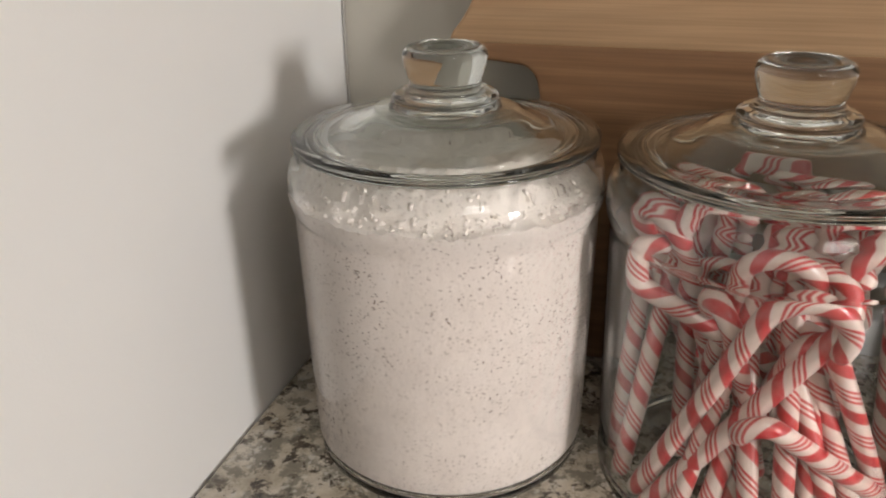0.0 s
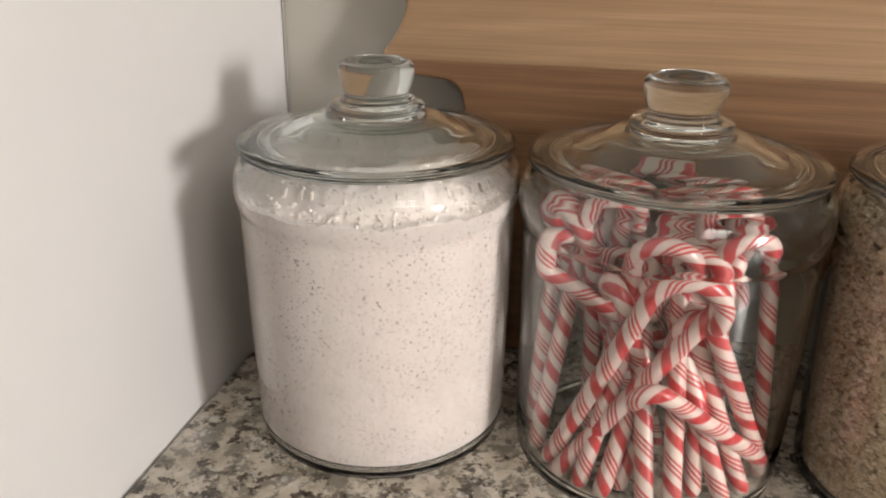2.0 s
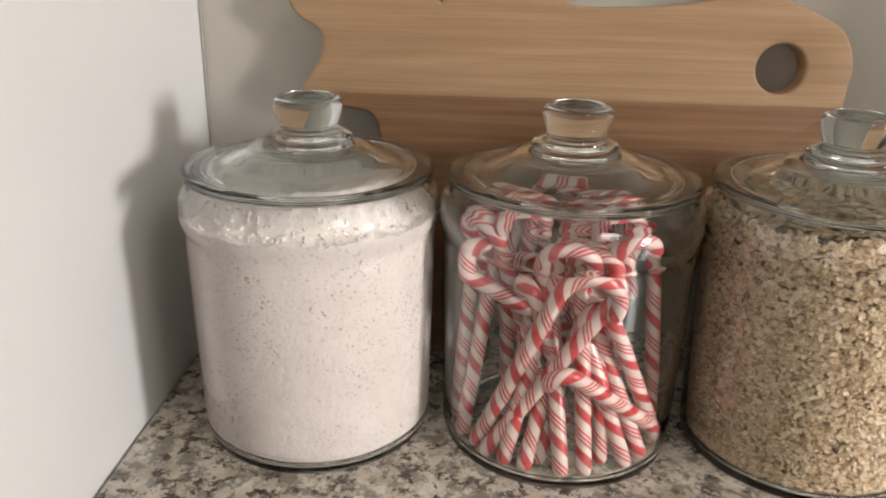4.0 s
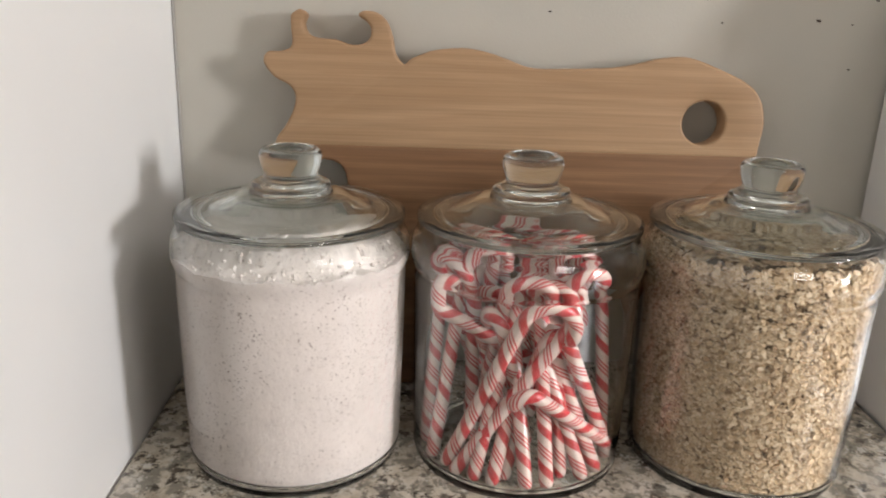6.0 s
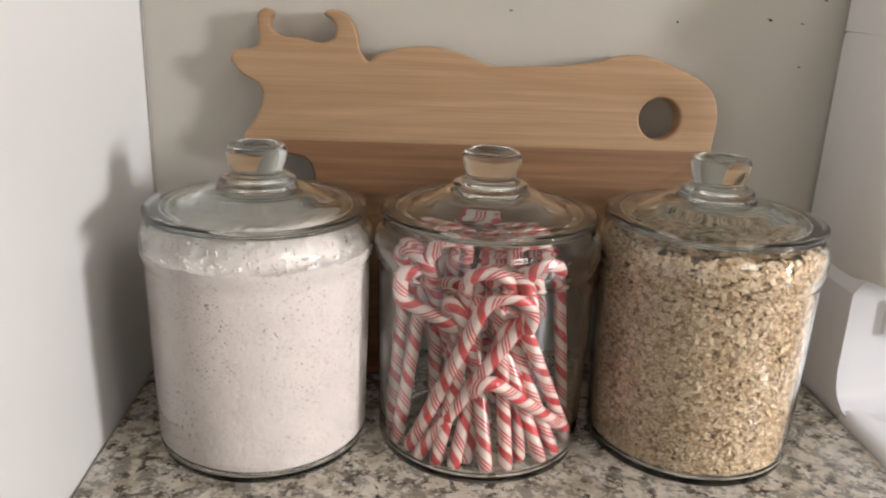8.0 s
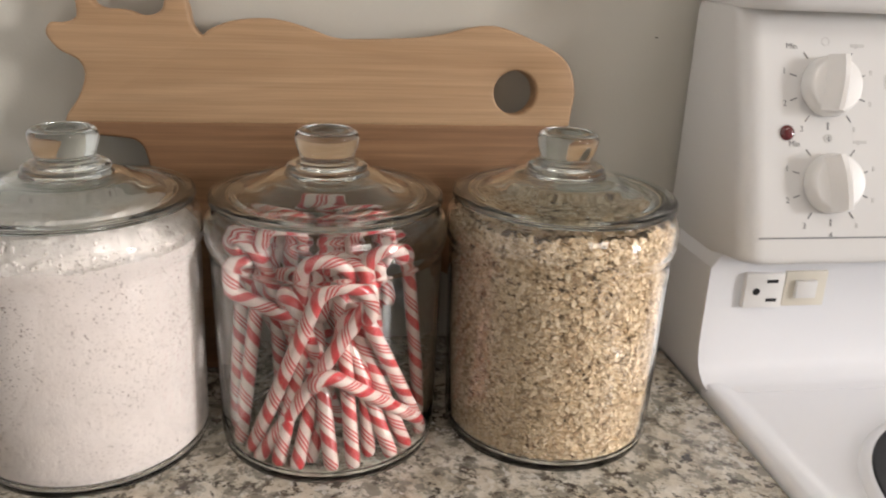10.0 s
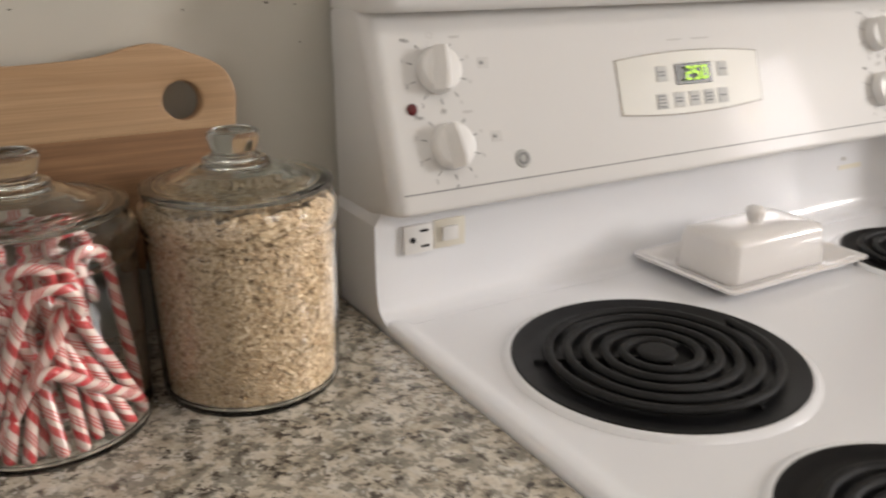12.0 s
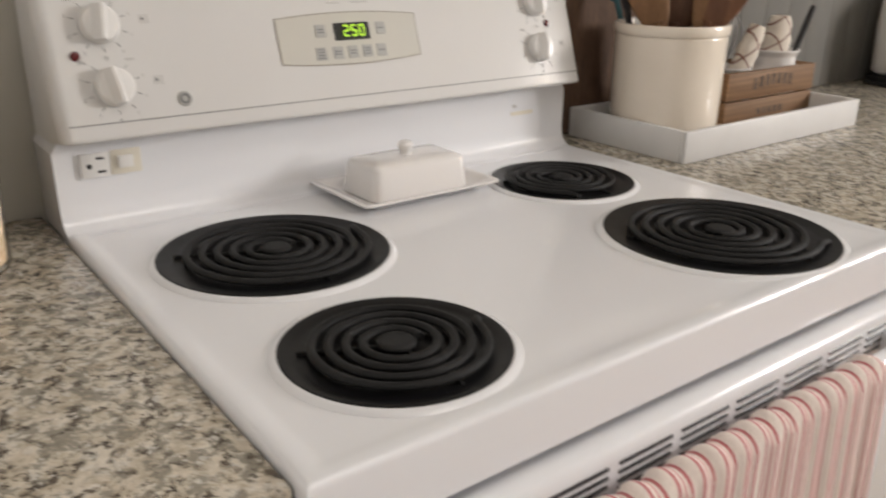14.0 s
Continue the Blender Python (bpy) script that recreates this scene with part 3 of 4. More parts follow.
def oat_flakes(at):
    """Thousands of thin, bent flakes packed against the glass and over the top."""
    verts, faces, r0 = [], [], random.Random(11)

    def flake(centre, normal, size):
        n = Vector(normal).normalized()
        a = n.orthogonal().normalized()
        a = (Matrix.Rotation(r0.uniform(0, 6.283), 3, n) @ a)
        b = n.cross(a)
        w, l, k = size * r0.uniform(0.6, 0.85), size, len(verts)
        bend = r0.uniform(-0.35, 0.35) * size
        count = 7
        for lift in (0.0, 0.00045):
            for i in range(count):
                t = 2 * math.pi * i / count
                rr = r0.uniform(0.82, 1.12)
                u, v = math.cos(t) * l * rr, math.sin(t) * w * rr
                verts.append(centre + a * u + b * v + n * (lift + bend * (u / l) ** 2))
        faces.append(tuple(k + i for i in range(count))[::-1])
        faces.append(tuple(k + count + i for i in range(count)))
        for i in range(count):
            j = (i + 1) % count
            faces.append((k + i, k + j, k + count + j, k + count + i))

    for i in range(34000):
        a = r0.uniform(0, 2 * math.pi)
        z = r0.uniform(0.0085, oats_top(math.cos(a) * 0.064, math.sin(a) * 0.064))
        size = r0.uniform(0.0011, 0.0026)
        out = Vector((math.cos(a), math.sin(a), 0))
        lean = Vector((r0.gauss(0, 0.25), r0.gauss(0, 0.25), r0.gauss(0, 1.0)))
        n = (out * r0.uniform(0.3, 1.2) + lean).normalized()
        reach = size * math.sqrt(max(0.0, 1 - n.dot(out) ** 2)) * 0.9 + 0.0006
        r = min(inside(z), 0.0704) - reach * 0.95 - r0.uniform(0.0002, 0.0012)
        flake(Vector((out.x * r, out.y * r, z)), n, size)
    for i in range(1500):
        a, r = r0.uniform(0, 2 * math.pi), 0.062 * math.sqrt(r0.random())
        x, y = r * math.cos(a), r * math.sin(a)
        flake(Vector((x, y, oats_top(x, y) + r0.uniform(-0.001, 0.002))), (r0.gauss(0, 0.5), r0.gauss(0, 0.5), 1), r0.uniform(0.002, 0.0036))
    me = bpy.data.meshes.new("rolled_oats")
    me.from_pydata([v + Vector((*at, COUNTER + 0.0004)) for v in verts], [], faces)
    me.materials.append(OATS)
    return tagged(new("rolled_oats", me), "pale tan rolled oat flakes filling a glass jar", "oats", kind="stuff")


oat_flakes(JARS[2])
# dark core inside the oats: the shade in the gaps, given as colour
OAT_GAP_SHADE = painted("oat_gap_shade", (0.26, 0.175, 0.105), 0.95, 0.25, 400, 0.4, big=90)
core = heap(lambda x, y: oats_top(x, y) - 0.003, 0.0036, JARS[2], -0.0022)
solid("oat_core", core, OAT_GAP_SHADE, "dark brown core that paints the shade between oat flakes", "oats", kind="stuff", smooth=60)

# ---- candy canes: foot, shoulder, way of the hook, its radius and turn ----

CANES = random.Random(21)


def candy_cane(foot, shoulder, way, radius, turn):
    foot, shoulder = Vector(foot), Vector(shoulder)
    shaft = (shoulder - foot).normalized()
    h = Vector(way)
    h = (h - shaft * h.dot(shaft)).normalized()
    path = [foot + (shoulder - foot) * (i / 22) for i in range(23)]
    mid = shoulder + h * radius
    for k in range(1, 19):
        a = radians(turn) * k / 18
        path.append(mid - h * (radius * math.cos(a)) + shaft * (radius * math.sin(a)))
    for p in path:
        room = inside(min(max(p.z, 0.012), 0.150)) - 0.0051
        flat = math.hypot(p.x, p.y)
        if flat > room:
            p.x, p.y = p.x * room / flat, p.y * room / flat
        p.z = min(max(p.z, 0.0084), 0.1480)
    rad = [0.0045] * len(path)
    first, last = (path[0] - path[1]).normalized(), (path[-1] - path[-2]).normalized()
    path = [path[0] + first * 0.0040, path[0] + first * 0.0028] + path + [path[-1] + last * 0.0028, path[-1] + last * 0.0040]
    rad = [0.0019, 0.0036] + rad + [0.0036, 0.0019]
    bm = tube(path, rad, 16, uv=CANES.uniform(35.0, 41.0), phase=CANES.random())
    bm.transform(Matrix.Translation((JARS[1][0], JARS[1][1], COUNTER + 0.0004)))
    return solid("candy_cane", bm, CANDY, "red and white striped candy cane in a glass jar", "candy cane", "candy canes in the jar", smooth=70)


# the two long canes that cross the front, the hooked one lying behind them, and the one that bends over the feet
candy_cane((-0.047, -0.038, 0.0110), (-0.008, -0.0570, 0.1140), (1, 0.05, 0.1), 0.0165, 185)
candy_cane((-0.042, -0.045, 0.0086), (0.0215, -0.0480, 0.1080), (-0.75, 0.45, 0.5), 0.0150, 170)
candy_cane((0.016, -0.022, 0.0680), (-0.0545, -0.0330, 0.1120), (0.35, 0.10, 0.95), 0.0100, 160)
candy_cane((0.055, -0.030, 0.0200), (0.0040, -0.0570, 0.0655), (-0.55, 0.25, -0.75), 0.0080, 125)
# canes standing apart at the sides
candy_cane((0.0590, -0.024, 0.0086), (0.0250, -0.0410, 0.0900), (-0.7, 0.6, 0.3), 0.0120, 175)
candy_cane((0.0615, 0.000, 0.0086), (0.0510, 0.0040, 0.1190), (-1, -0.25, 0.0), 0.0105, 205)
candy_cane((-0.0560, -0.024, 0.0086), (-0.0400, -0.0080, 0.1220), (0.5, 0.8, 0), 0.0130, 170)
candy_cane((-0.0615, -0.006, 0.0086), (-0.0530, 0.0020, 0.1150), (0.5, 0.9, 0), 0.0130, 170)
candy_cane((-0.0300, -0.002, 0.0086), (-0.0340, -0.0060, 0.1180), (0.9, 0.5, 0), 0.0120, 180)
# a fan of feet along the glass that meet in the middle
rng = random.Random(8)
for k, (x, tip) in enumerate(((-0.031, -0.006), (-0.020, 0.004), (-0.012, 0.014), (0.000, -0.010), (0.013, 0.006), (0.023, 0.020), (0.036, -0.004), (0.046, 0.010))):
    y = -math.sqrt(0.0610 ** 2 - x * x) + (0.010 if k % 3 == 2 else 0.001)
    candy_cane((x, y, 0.0086), (tip, rng.uniform(-0.032, -0.004), rng.uniform(0.092, 0.124)), ((-1) ** k, rng.uniform(-0.4, 0.5), 0.1), 0.0125, 175)
# curls in the middle and hooks packed up under the lid
candy_cane((0.006, -0.010, 0.0086), (-0.0170, -0.0470, 0.1020), (-0.45, 0.2, 0.8), 0.0090, 190)
candy_cane((-0.008, 0.000, 0.0086), (0.0080, -0.0430, 0.0930), (0.8, 0.2, 0.3), 0.0085, 200)
candy_cane((-0.026, 0.010, 0.0086), (-0.0160, -0.0380, 0.1240), (1, -0.2, 0.2), 0.0140, 185)
candy_cane((0.040, 0.014, 0.0086), (0.0220, -0.0380, 0.1270), (0.8, 0.2, 0.2), 0.0110, 185)
candy_cane((0.003, 0.044, 0.0086), (-0.031, 0.014, 0.1340), (-0.7, -0.6, 0), 0.0130, 180)
candy_cane((0.033, 0.040, 0.0086), (-0.003, 0.016, 0.1370), (1, -0.2, 0), 0.0150, 180)
candy_cane((0.030, 0.030, 0.0086), (0.034, 0.010, 0.1350), (-1, -0.5, 0), 0.0140, 180)
candy_cane((-0.030, 0.030, 0.0086), (-0.022, -0.012, 0.1370), (-0.9, 0.3, 0), 0.0130, 180)
candy_cane((0.010, 0.010, 0.0300), (0.036, -0.020, 0.1350), (-0.8, -0.3, 0.1), 0.0120, 185)
candy_cane((-0.012, 0.010, 0.0300), (-0.040, -0.030, 0.1330), (0.9, 0.2, 0.1), 0.0130, 185)
candy_cane((-0.020, 0.020, 0.0300), (-0.056, -0.014, 0.1330), (0.6, -0.7, 0.1), 0.0120, 180)
candy_cane((0.014, 0.030, 0.0086), (0.012, 0.030, 0.1380), (-0.9, 0.1, 0), 0.0145, 185)

# ---- the cow-shaped chopping board that leans on the wall ----
LEAN_BOARD = math.degrees(math.atan(0.1))
# the board's own plane: x along the wall, y up the board from its foot
BOARD = Matrix.Translation((0, -0.0526 - 0.0, COUNTER)) @ pose(0, 0, 0, 90 - LEAN_BOARD, 0, 0)
S = math.sqrt(1.01)
JOINT = 0.1855 * S


def up(points):
    return [(x, (z - COUNTER) * S) for x, z in points]


head = up([(0.0705, 1.157), (0.0735, 1.1645), (0.083, 1.1652), (0.0905, 1.1695), (0.0900, 1.184), (0.0905, 1.1905), (0.0965, 1.1945), (0.1010, 1.1915), (0.0990, 1.185), (0.1015, 1.1785), (0.1090, 1.1752), (0.1230, 1.1742), (0.1310, 1.1715), (0.1395, 1.1715), (0.1460, 1.1755), (0.1470, 1.183), (0.1430, 1.188), (0.1380, 1.1915), (0.1415, 1.1945), (0.1505, 1.1940), (0.1585, 1.1880), (0.1630, 1.1765), (0.1650, 1.1660), (0.1712, 1.1590), (0.1770, 1.1632), (0.1930, 1.1692), (0.2140, 1.1712), (0.2300, 1.1692), (0.2470, 1.1642), (0.2620, 1.1593), (0.2810, 1.1590), (0.3190, 1.1608), (0.3400, 1.1638), (0.3600, 1.1690), (0.3780, 1.1700), (0.4000, 1.1632), (0.4230, 1.1530), (0.4340, 1.1420), (0.4385, 1.1260), (0.4370, 1.1120)])
tail_side = [(0.4355, JOINT - 0.0010), (0.0775, JOINT - 0.0010)]
neck = up([(0.0800, 1.1050), (0.0860, 1.1130), (0.0910, 1.1230), (0.0930, 1.1330), (0.0890, 1.1410), (0.0780, 1.1470)])


def open_curve(points, steps=5):
    """Catmull-Rom through an open row of points."""
    pts = [points[0]] + list(points) + [points[-1]]
    out = []
    for i in range(len(points) - 1):
        p = [Vector(q) for q in pts[i:i + 4]]
        for s in range(steps):
            u = s / steps
            out.append(tuple(0.5 * (2 * p[1] + (p[2] - p[0]) * u + (2 * p[0] - 5 * p[1] + 4 * p[2] - p[3]) * u * u + (3 * p[1] - p[0] - 3 * p[2] + p[3]) * u ** 3)))
    return out + [tuple(points[-1])]


board = thing("chopping_board", (0.25, -0.045, COUNTER), "cow-shaped wooden chopping board of two-toned planks leaning on the wall", "chopping board")
upper = open_curve(neck + head) + tail_side
part("upper_plank", plate(upper, -0.020, BOARD, 0.0022, holes=[(0.393, (1.1235 - COUNTER) * S, 0.0160)], segments=3), PINE, board, "pale pine plank with a finger hole")
lower = open_curve([(0.4350, JOINT + 0.0010), (0.430, 0.172), (0.424, 0.150), (0.428, 0.10), (0.432, 0.05), (0.430, 0.0022)], 4)
lower += open_curve([(0.372, 0.0022), (0.366, 0.05), (0.340, 0.075), (0.260, 0.082), (0.205, 0.072), (0.186, 0.04), (0.184, 0.0022)], 4)
lower += open_curve([(0.132, 0.0022), (0.134, 0.08), (0.1325, 0.140), (0.1300, 0.164), (0.1235, 0.1735), (0.1100, 0.1760), (0.0900, 0.1785), (0.0778, JOINT + 0.0010)], 4)
part("lower_plank", plate(lower, -0.020, BOARD, 0.0022, segments=3), PINE_DARK, board, "darker reddish pine plank with dark streaks")

# ---- the electric range ----
DECK = 0.918
stove = thing("electric_range", ((RX0 + RX1) / 2, -0.33, 0), "white enamel electric range with four black coil burners", "range")
part("body", box((RX0 + 0.004, -0.628, 0.06), (RX1 - 0.004, -0.006, DECK - 0.018), 0.003), ENAMEL_SHADED_SIDE, stove)
part("plinth", box((RX0 + 0.02, -0.58, 0.0), (RX1 - 0.02, -0.02, 0.0595)), DARK, stove)


def deck():
    """The cooktop: a flat plate whose left, right and front edges rise to a soft rim and then roll over."""
    def across(lo, hi, both):
        near = [0, 0.0008, 0.002, 0.004, 0.006, 0.010, 0.014, 0.019, 0.026]
        mid = [lo + 0.026 + (hi - lo - 0.052) * k / 30 for k in range(1, 30)]
        return [lo + d for d in near] + mid + ([hi - d for d in near[::-1]] if both else [hi - 0.026, hi])

    xs, ys = across(RX0, RX1, True), across(-0.663, -0.112, False)
    bm = bmesh.new()

    def height(x, y):
        d = min(x - RX0, RX1 - x, y + 0.663)
        z = DECK
        if d < 0.024:
            z += 0.0022 * (0.5 - 0.5 * math.cos(math.pi * min(1, (0.024 - d) / 0.012)))
        if d < 0.006:
            z -= 0.006 - math.sqrt(max(0, 0.006 ** 2 - (0.006 - d) ** 2))
        return z

    grid = [[bm.verts.new((x, y, height(x, y))) for x in xs] for y in ys]
    for a, b in zip(grid, grid[1:]):
        for i in range(len(xs) - 1):
            bm.faces.new((a[i], a[i + 1], b[i + 1], b[i]))
    edge = [e for e in bm.edges if e.is_boundary]
    got = bmesh.ops.extrude_edge_only(bm, edges=edge)
    for v in got["geom"]:
        if isinstance(v, bmesh.types.BMVert):
            v.co.z = DECK - 0.0135 if v.co.y > -0.661 else DECK - 0.052
    return bm


part("cooktop", deck(), ENAMEL, stove, "glossy white enamel cooktop with a raised rim", smooth=50)
# rolled front lip under the cooktop, a dark strip for the shade in the gap, and the rounded door top
part("front_lip", extrude_x(rounded([(-0.630, 0.868), (-0.651, 0.865), (-0.6610, 0.870), (-0.6615, 0.895), (-0.659, 0.9035), (-0.630, 0.9035), (-0.630, 0.873)], 0.006), RX0 + 0.001, RX1 - 0.001), ENAMEL, stove)
part("gap_shade_strip", box((RX0 + 0.006, -0.640, 0.835), (RX1 - 0.006, -0.629, 0.872)), SHADOW_GAP, stove)
door = part("oven_door", extrude_x(rounded([(-0.630, 0.16), (-0.675, 0.16), (-0.680, 0.30), (-0.680, 0.842), (-0.677, 0.851), (-0.664, 0.856), (-0.645, 0.852), (-0.630, 0.842), (-0.630, 0.17)], 0.008), RX0 + 0.004, RX1 - 0.004, 0.003), ENAMEL, stove, "white oven door with a slotted vent along its top")
for row in range(4):
    for col in range(9):
        x = RX0 + 0.030 + col * 0.0800
        part("vent_slot", box((x, -0.6812, 0.8335 - row * 0.0085), (x + 0.067, -0.6795, 0.8376 - row * 0.0085), 0.0006, segments=1), DARK, door)
part("drawer", box((RX0 + 0.004, -0.676, 0.062), (RX1 - 0.004, -0.629, 0.155), 0.004), ENAMEL, stove)
HANDLE_Y, HANDLE_Z = -0.706, 0.815
handle = part("handle", tube([(RX0 + 0.05, HANDLE_Y, HANDLE_Z), (RX1 - 0.05, HANDLE_Y, HANDLE_Z)], 0.0115, 20), ENAMEL, stove, "white bar handle")
for x in (RX0 + 0.06, RX1 - 0.06):
    part("bracket", box((x - 0.012, HANDLE_Y + 0.009, HANDLE_Z - 0.012), (x + 0.012, -0.6795, HANDLE_Z + 0.012), 0.003), ENAMEL, stove)

# burners: middle, pan radius, coil radius, turns
for bx, by, pan, coil, turns in ((0.698, -0.288, 0.1205, 0.099, 5.0), (0.680, -0.5415, 0.0955, 0.076, 4.0), (1.146, -0.263, 0.0985, 0.080, 4.0), (1.136, -0.525, 0.1300, 0.107, 5.2)):
    burner = part("burner_rim", lathe(rounded([(pan - 0.006, DECK - 0.001), (pan - 0.004, DECK + 0.0030), (pan + 0.003, DECK + 0.0036), (pan + 0.008, DECK + 0.0004), (pan + 0.0085, DECK - 0.001)], 0.003), 96, pose(bx, by, 0)), ENAMEL, stove, "raised white ring round a burner")
    part("drip_pan", lathe(rounded([(0.0, DECK + 0.0006), (pan * 0.55, DECK + 0.0008), (pan * 0.86, DECK + 0.0012), (pan - 0.007, DECK + 0.0030), (pan - 0.001, DECK + 0.0040), (pan + 0.0005, DECK + 0.0034)], 0.003), 96, pose(bx, by, 0)), BLACK_PORCELAIN, burner, "black porcelain drip pan")
    pts, n = [], int(turns * 44)
    for i in range(n + 1):
        u = i / n
        r = 0.021 + (coil - 0.021) * u
        a = 2 * math.pi * turns * u + bx * 9
        pts.append((bx + r * math.cos(a), by + r * math.sin(a), DECK + 0.0066))
    a = 2 * math.pi * turns + bx * 9
    pts += [(bx + (coil + 0.004) * math.cos(a + 0.10), by + (coil + 0.004) * math.sin(a + 0.10), DECK + 0.0056), (bx + (coil + 0.008) * math.cos(a + 0.16), by + (coil + 0.008) * math.sin(a + 0.16), DECK + 0.0046)]
    part("coil", tube(pts, 0.0042, 10, flat=0.8, up=Vector((0, 0, 1))), COIL_METAL, burner, "black spiral heating coil", smooth=60)
    part("hub", lathe(rounded([(0.0, DECK + 0.0094), (0.013, DECK + 0.0094), (0.0165, DECK + 0.0078), (0.0165, DECK + 0.004), (0, DECK + 0.004)], 0.002), 40, pose(bx, by, 0)), COIL_METAL, burner)
    for k in range(3):
        a = k * 2 * math.pi / 3 + 0.6
        part("support_arm", box((0.012, -0.0014, DECK + 0.0012), (coil + 0.004, 0.0014, DECK + 0.0046), 0.0004, pose(bx, by, 0, 0, 0, math.degrees(a)), 1), COIL_METAL, burner)

# backguard: the upright with its cove, the sloped control housing and the cap above
cove = [(-0.005, 1.0215), (-0.097, 1.0215)] + rounded([(-0.097, 1.020), (-0.097, DECK + 0.026), (-0.101, DECK + 0.010), (-0.113, DECK + 0.001), (-0.124, DECK + 0.0004)], 0.010, 6) + [(-0.124, DECK - 0.013), (-0.005, DECK - 0.013)]
back = extrude_x(cove, RX0 + 0.0005, RX1 - 0.0005, 0.008)
for v in back.verts:
    v.co.z = min(v.co.z, 1.0075 + 1.4 * min(v.co.x - RX0, RX1 - v.co.x))
guard = part("backguard", back, ENAMEL, stove, "white enamel backguard")
SLOPE = 0.34


def face_y(z):
    return -0.111 + SLOPE * (z - 1.082)


profile = rounded([(-0.006, 1.0108), (-0.084, 1.0108), (-0.100, 1.0185), (face_y(1.026) - 0.001, 1.0225), (face_y(1.034), 1.034), (face_y(1.10), 1.10), (face_y(1.192), 1.192), (-0.006, 1.192), (-0.006, 1.012)], 0.007)
HX0, HX1 = RX0 + 0.006, RX1 + 0.006
housing = part("control_housing", rolled_x(profile, HX0, HX1, 0.016), ENAMEL_DIM_PANEL, stove, "sloped white control panel housing", smooth=60)
# the rolled cap that overhangs the sloped face
cap = rounded([(-0.006, 1.1925), (-0.060, 1.1925), (-0.097, 1.1905), (-0.103, 1.200), (-0.096, 1.232), (-0.080, 1.243), (-0.006, 1.243), (-0.006, 1.194)], 0.008)
part("cap", rolled_x(cap, HX0 + 0.0003, HX1 - 0.0003, 0.024), ENAMEL_DIM_PANEL, stove, smooth=60)
NORMAL = Vector((0, -1, SLOPE)).normalized()
UP = Vector((0, SLOPE, 1)).normalized()


def on_face(x, z, lift=0.0):
    p = Vector((x, face_y(z), z)) + NORMAL * lift
    m = Matrix.Identity(4)
    for k, axis in enumerate((Vector((1, 0, 0)), UP, NORMAL)):
        for r in range(3):
            m[r][k] = axis[r]
    m.translation = p
    return m


groove = box((HX0 + 0.011, -0.0006, -0.0004), (HX1 - 0.011, 0.0006, 0.0004), m=Matrix.Translation((0, 0, 0)) @ on_face(0, 1.0405))
part("groove", groove, MARK_GREY, housing)


def lettering(name, words, size, m):
    """Raised words of the built-in font as a mesh on the sloped face."""
    text = bpy.data.curves.new("words", "FONT")
    text.body, text.size, text.extrude, text.resolution_u = words, size, 0.0001, 2
    text.align_x, text.align_y = "CENTER", "CENTER"
    tmp = bpy.data.objects.new("words", text)
    scene.collection.objects.link(tmp)
    me = bpy.data.meshes.new_from_object(tmp)
    bpy.data.objects.remove(tmp)
    bm = bmesh.new()
    bm.from_mesh(me)
    bpy.data.meshes.remove(me)
    bm.transform(m)
    return part(name, bm, MARK_GREY, housing)


def control_knob(x, z, turn):
    knob = part("control_knob", lathe(rounded([(0, 0.0002), (0.0212, 0.0002), (0.0212, 0.003), (0.0203, 0.009), (0.0185, 0.0120), (0, 0.0125)], 0.0015, 3), 56, on_face(x, z)), PLASTIC_WHITE, housing, "white knob with a raised finger grip")
    grip = bmesh.new()
    rows = []
    for k in range(9):
        v = -1 + 2 * k / 8
        y = 0.0192 * v
        tall = 0.0225 - 0.003 * v * v
        rows.append([grip.verts.new(p) for p in ((-0.0100, y, 0.0116), (-0.0050, y, tall - 0.0045), (-0.0020, y, tall - 0.0006), (0.0012, y, tall), (0.0034, y, tall - 0.0025), (0.0062, y, 0.0116))])
    for a, b in zip(rows, rows[1:]):
        for i in range(5):
            grip.faces.new((a[i], a[i + 1], b[i + 1], b[i]))
    grip.faces.new(rows[0])
    grip.faces.new(rows[-1][::-1])
    grip.transform(on_face(x, z) @ pose(0, 0, 0, 0, 0, turn))
    part("grip", grip, PLASTIC_WHITE, knob)
    # ticks all round, small figures on one side, bars for the figures that cannot be read
    for k in range(9):
        a = 128 + k * 35.5
        part("dial_mark", box((0.0248, -0.00045, 0), (0.0300, 0.00045, 0.0004), m=on_face(x, z) @ pose(0, 0, 0, 0, 0, a)), MARK_GREY, housing)
        r, a = 0.0345, radians(a)
        if 0 < k < 5:
            lettering("dial_figure", str(k), 0.0060, on_face(x + r * math.cos(a), z + r * math.sin(a), 0.0002))
        elif k > 4:
            part("dial_figure", box((-0.0009, -0.0017, 0), (0.0009, 0.0017, 0.0003), m=on_face(x + r * math.cos(a), z + r * math.sin(a))), MARK_PALE, housing)
    lettering("dial_word", "Min", 0.0058, on_face(x - 0.0275, z + 0.0262, 0.0002))
    part("dial_word", box((-0.0052, -0.0011, 0), (0.0052, 0.0011, 0.0003), m=on_face(x + 0.0225, z + 0.0275)), MARK_PALE, housing)
    part("dial_ring", lathe([(0.0026, 0.0001), (0.0026, 0.0004), (0.0031, 0.0004), (0.0031, 0.0001)], 20, on_face(x, z) @ pose(-0.002, 0.0315, 0)), MARK_PALE, housing)
    icon = box((-0.0055, -0.0050, 0), (0.0055, 0.0050, 0.0003), 0.0002, on_face(x + 0.049, z + 0.004), 1)
    icon = part("burner_icon", icon, painted("icon_grey", (0.60, 0.59, 0.57), 0.5), housing)
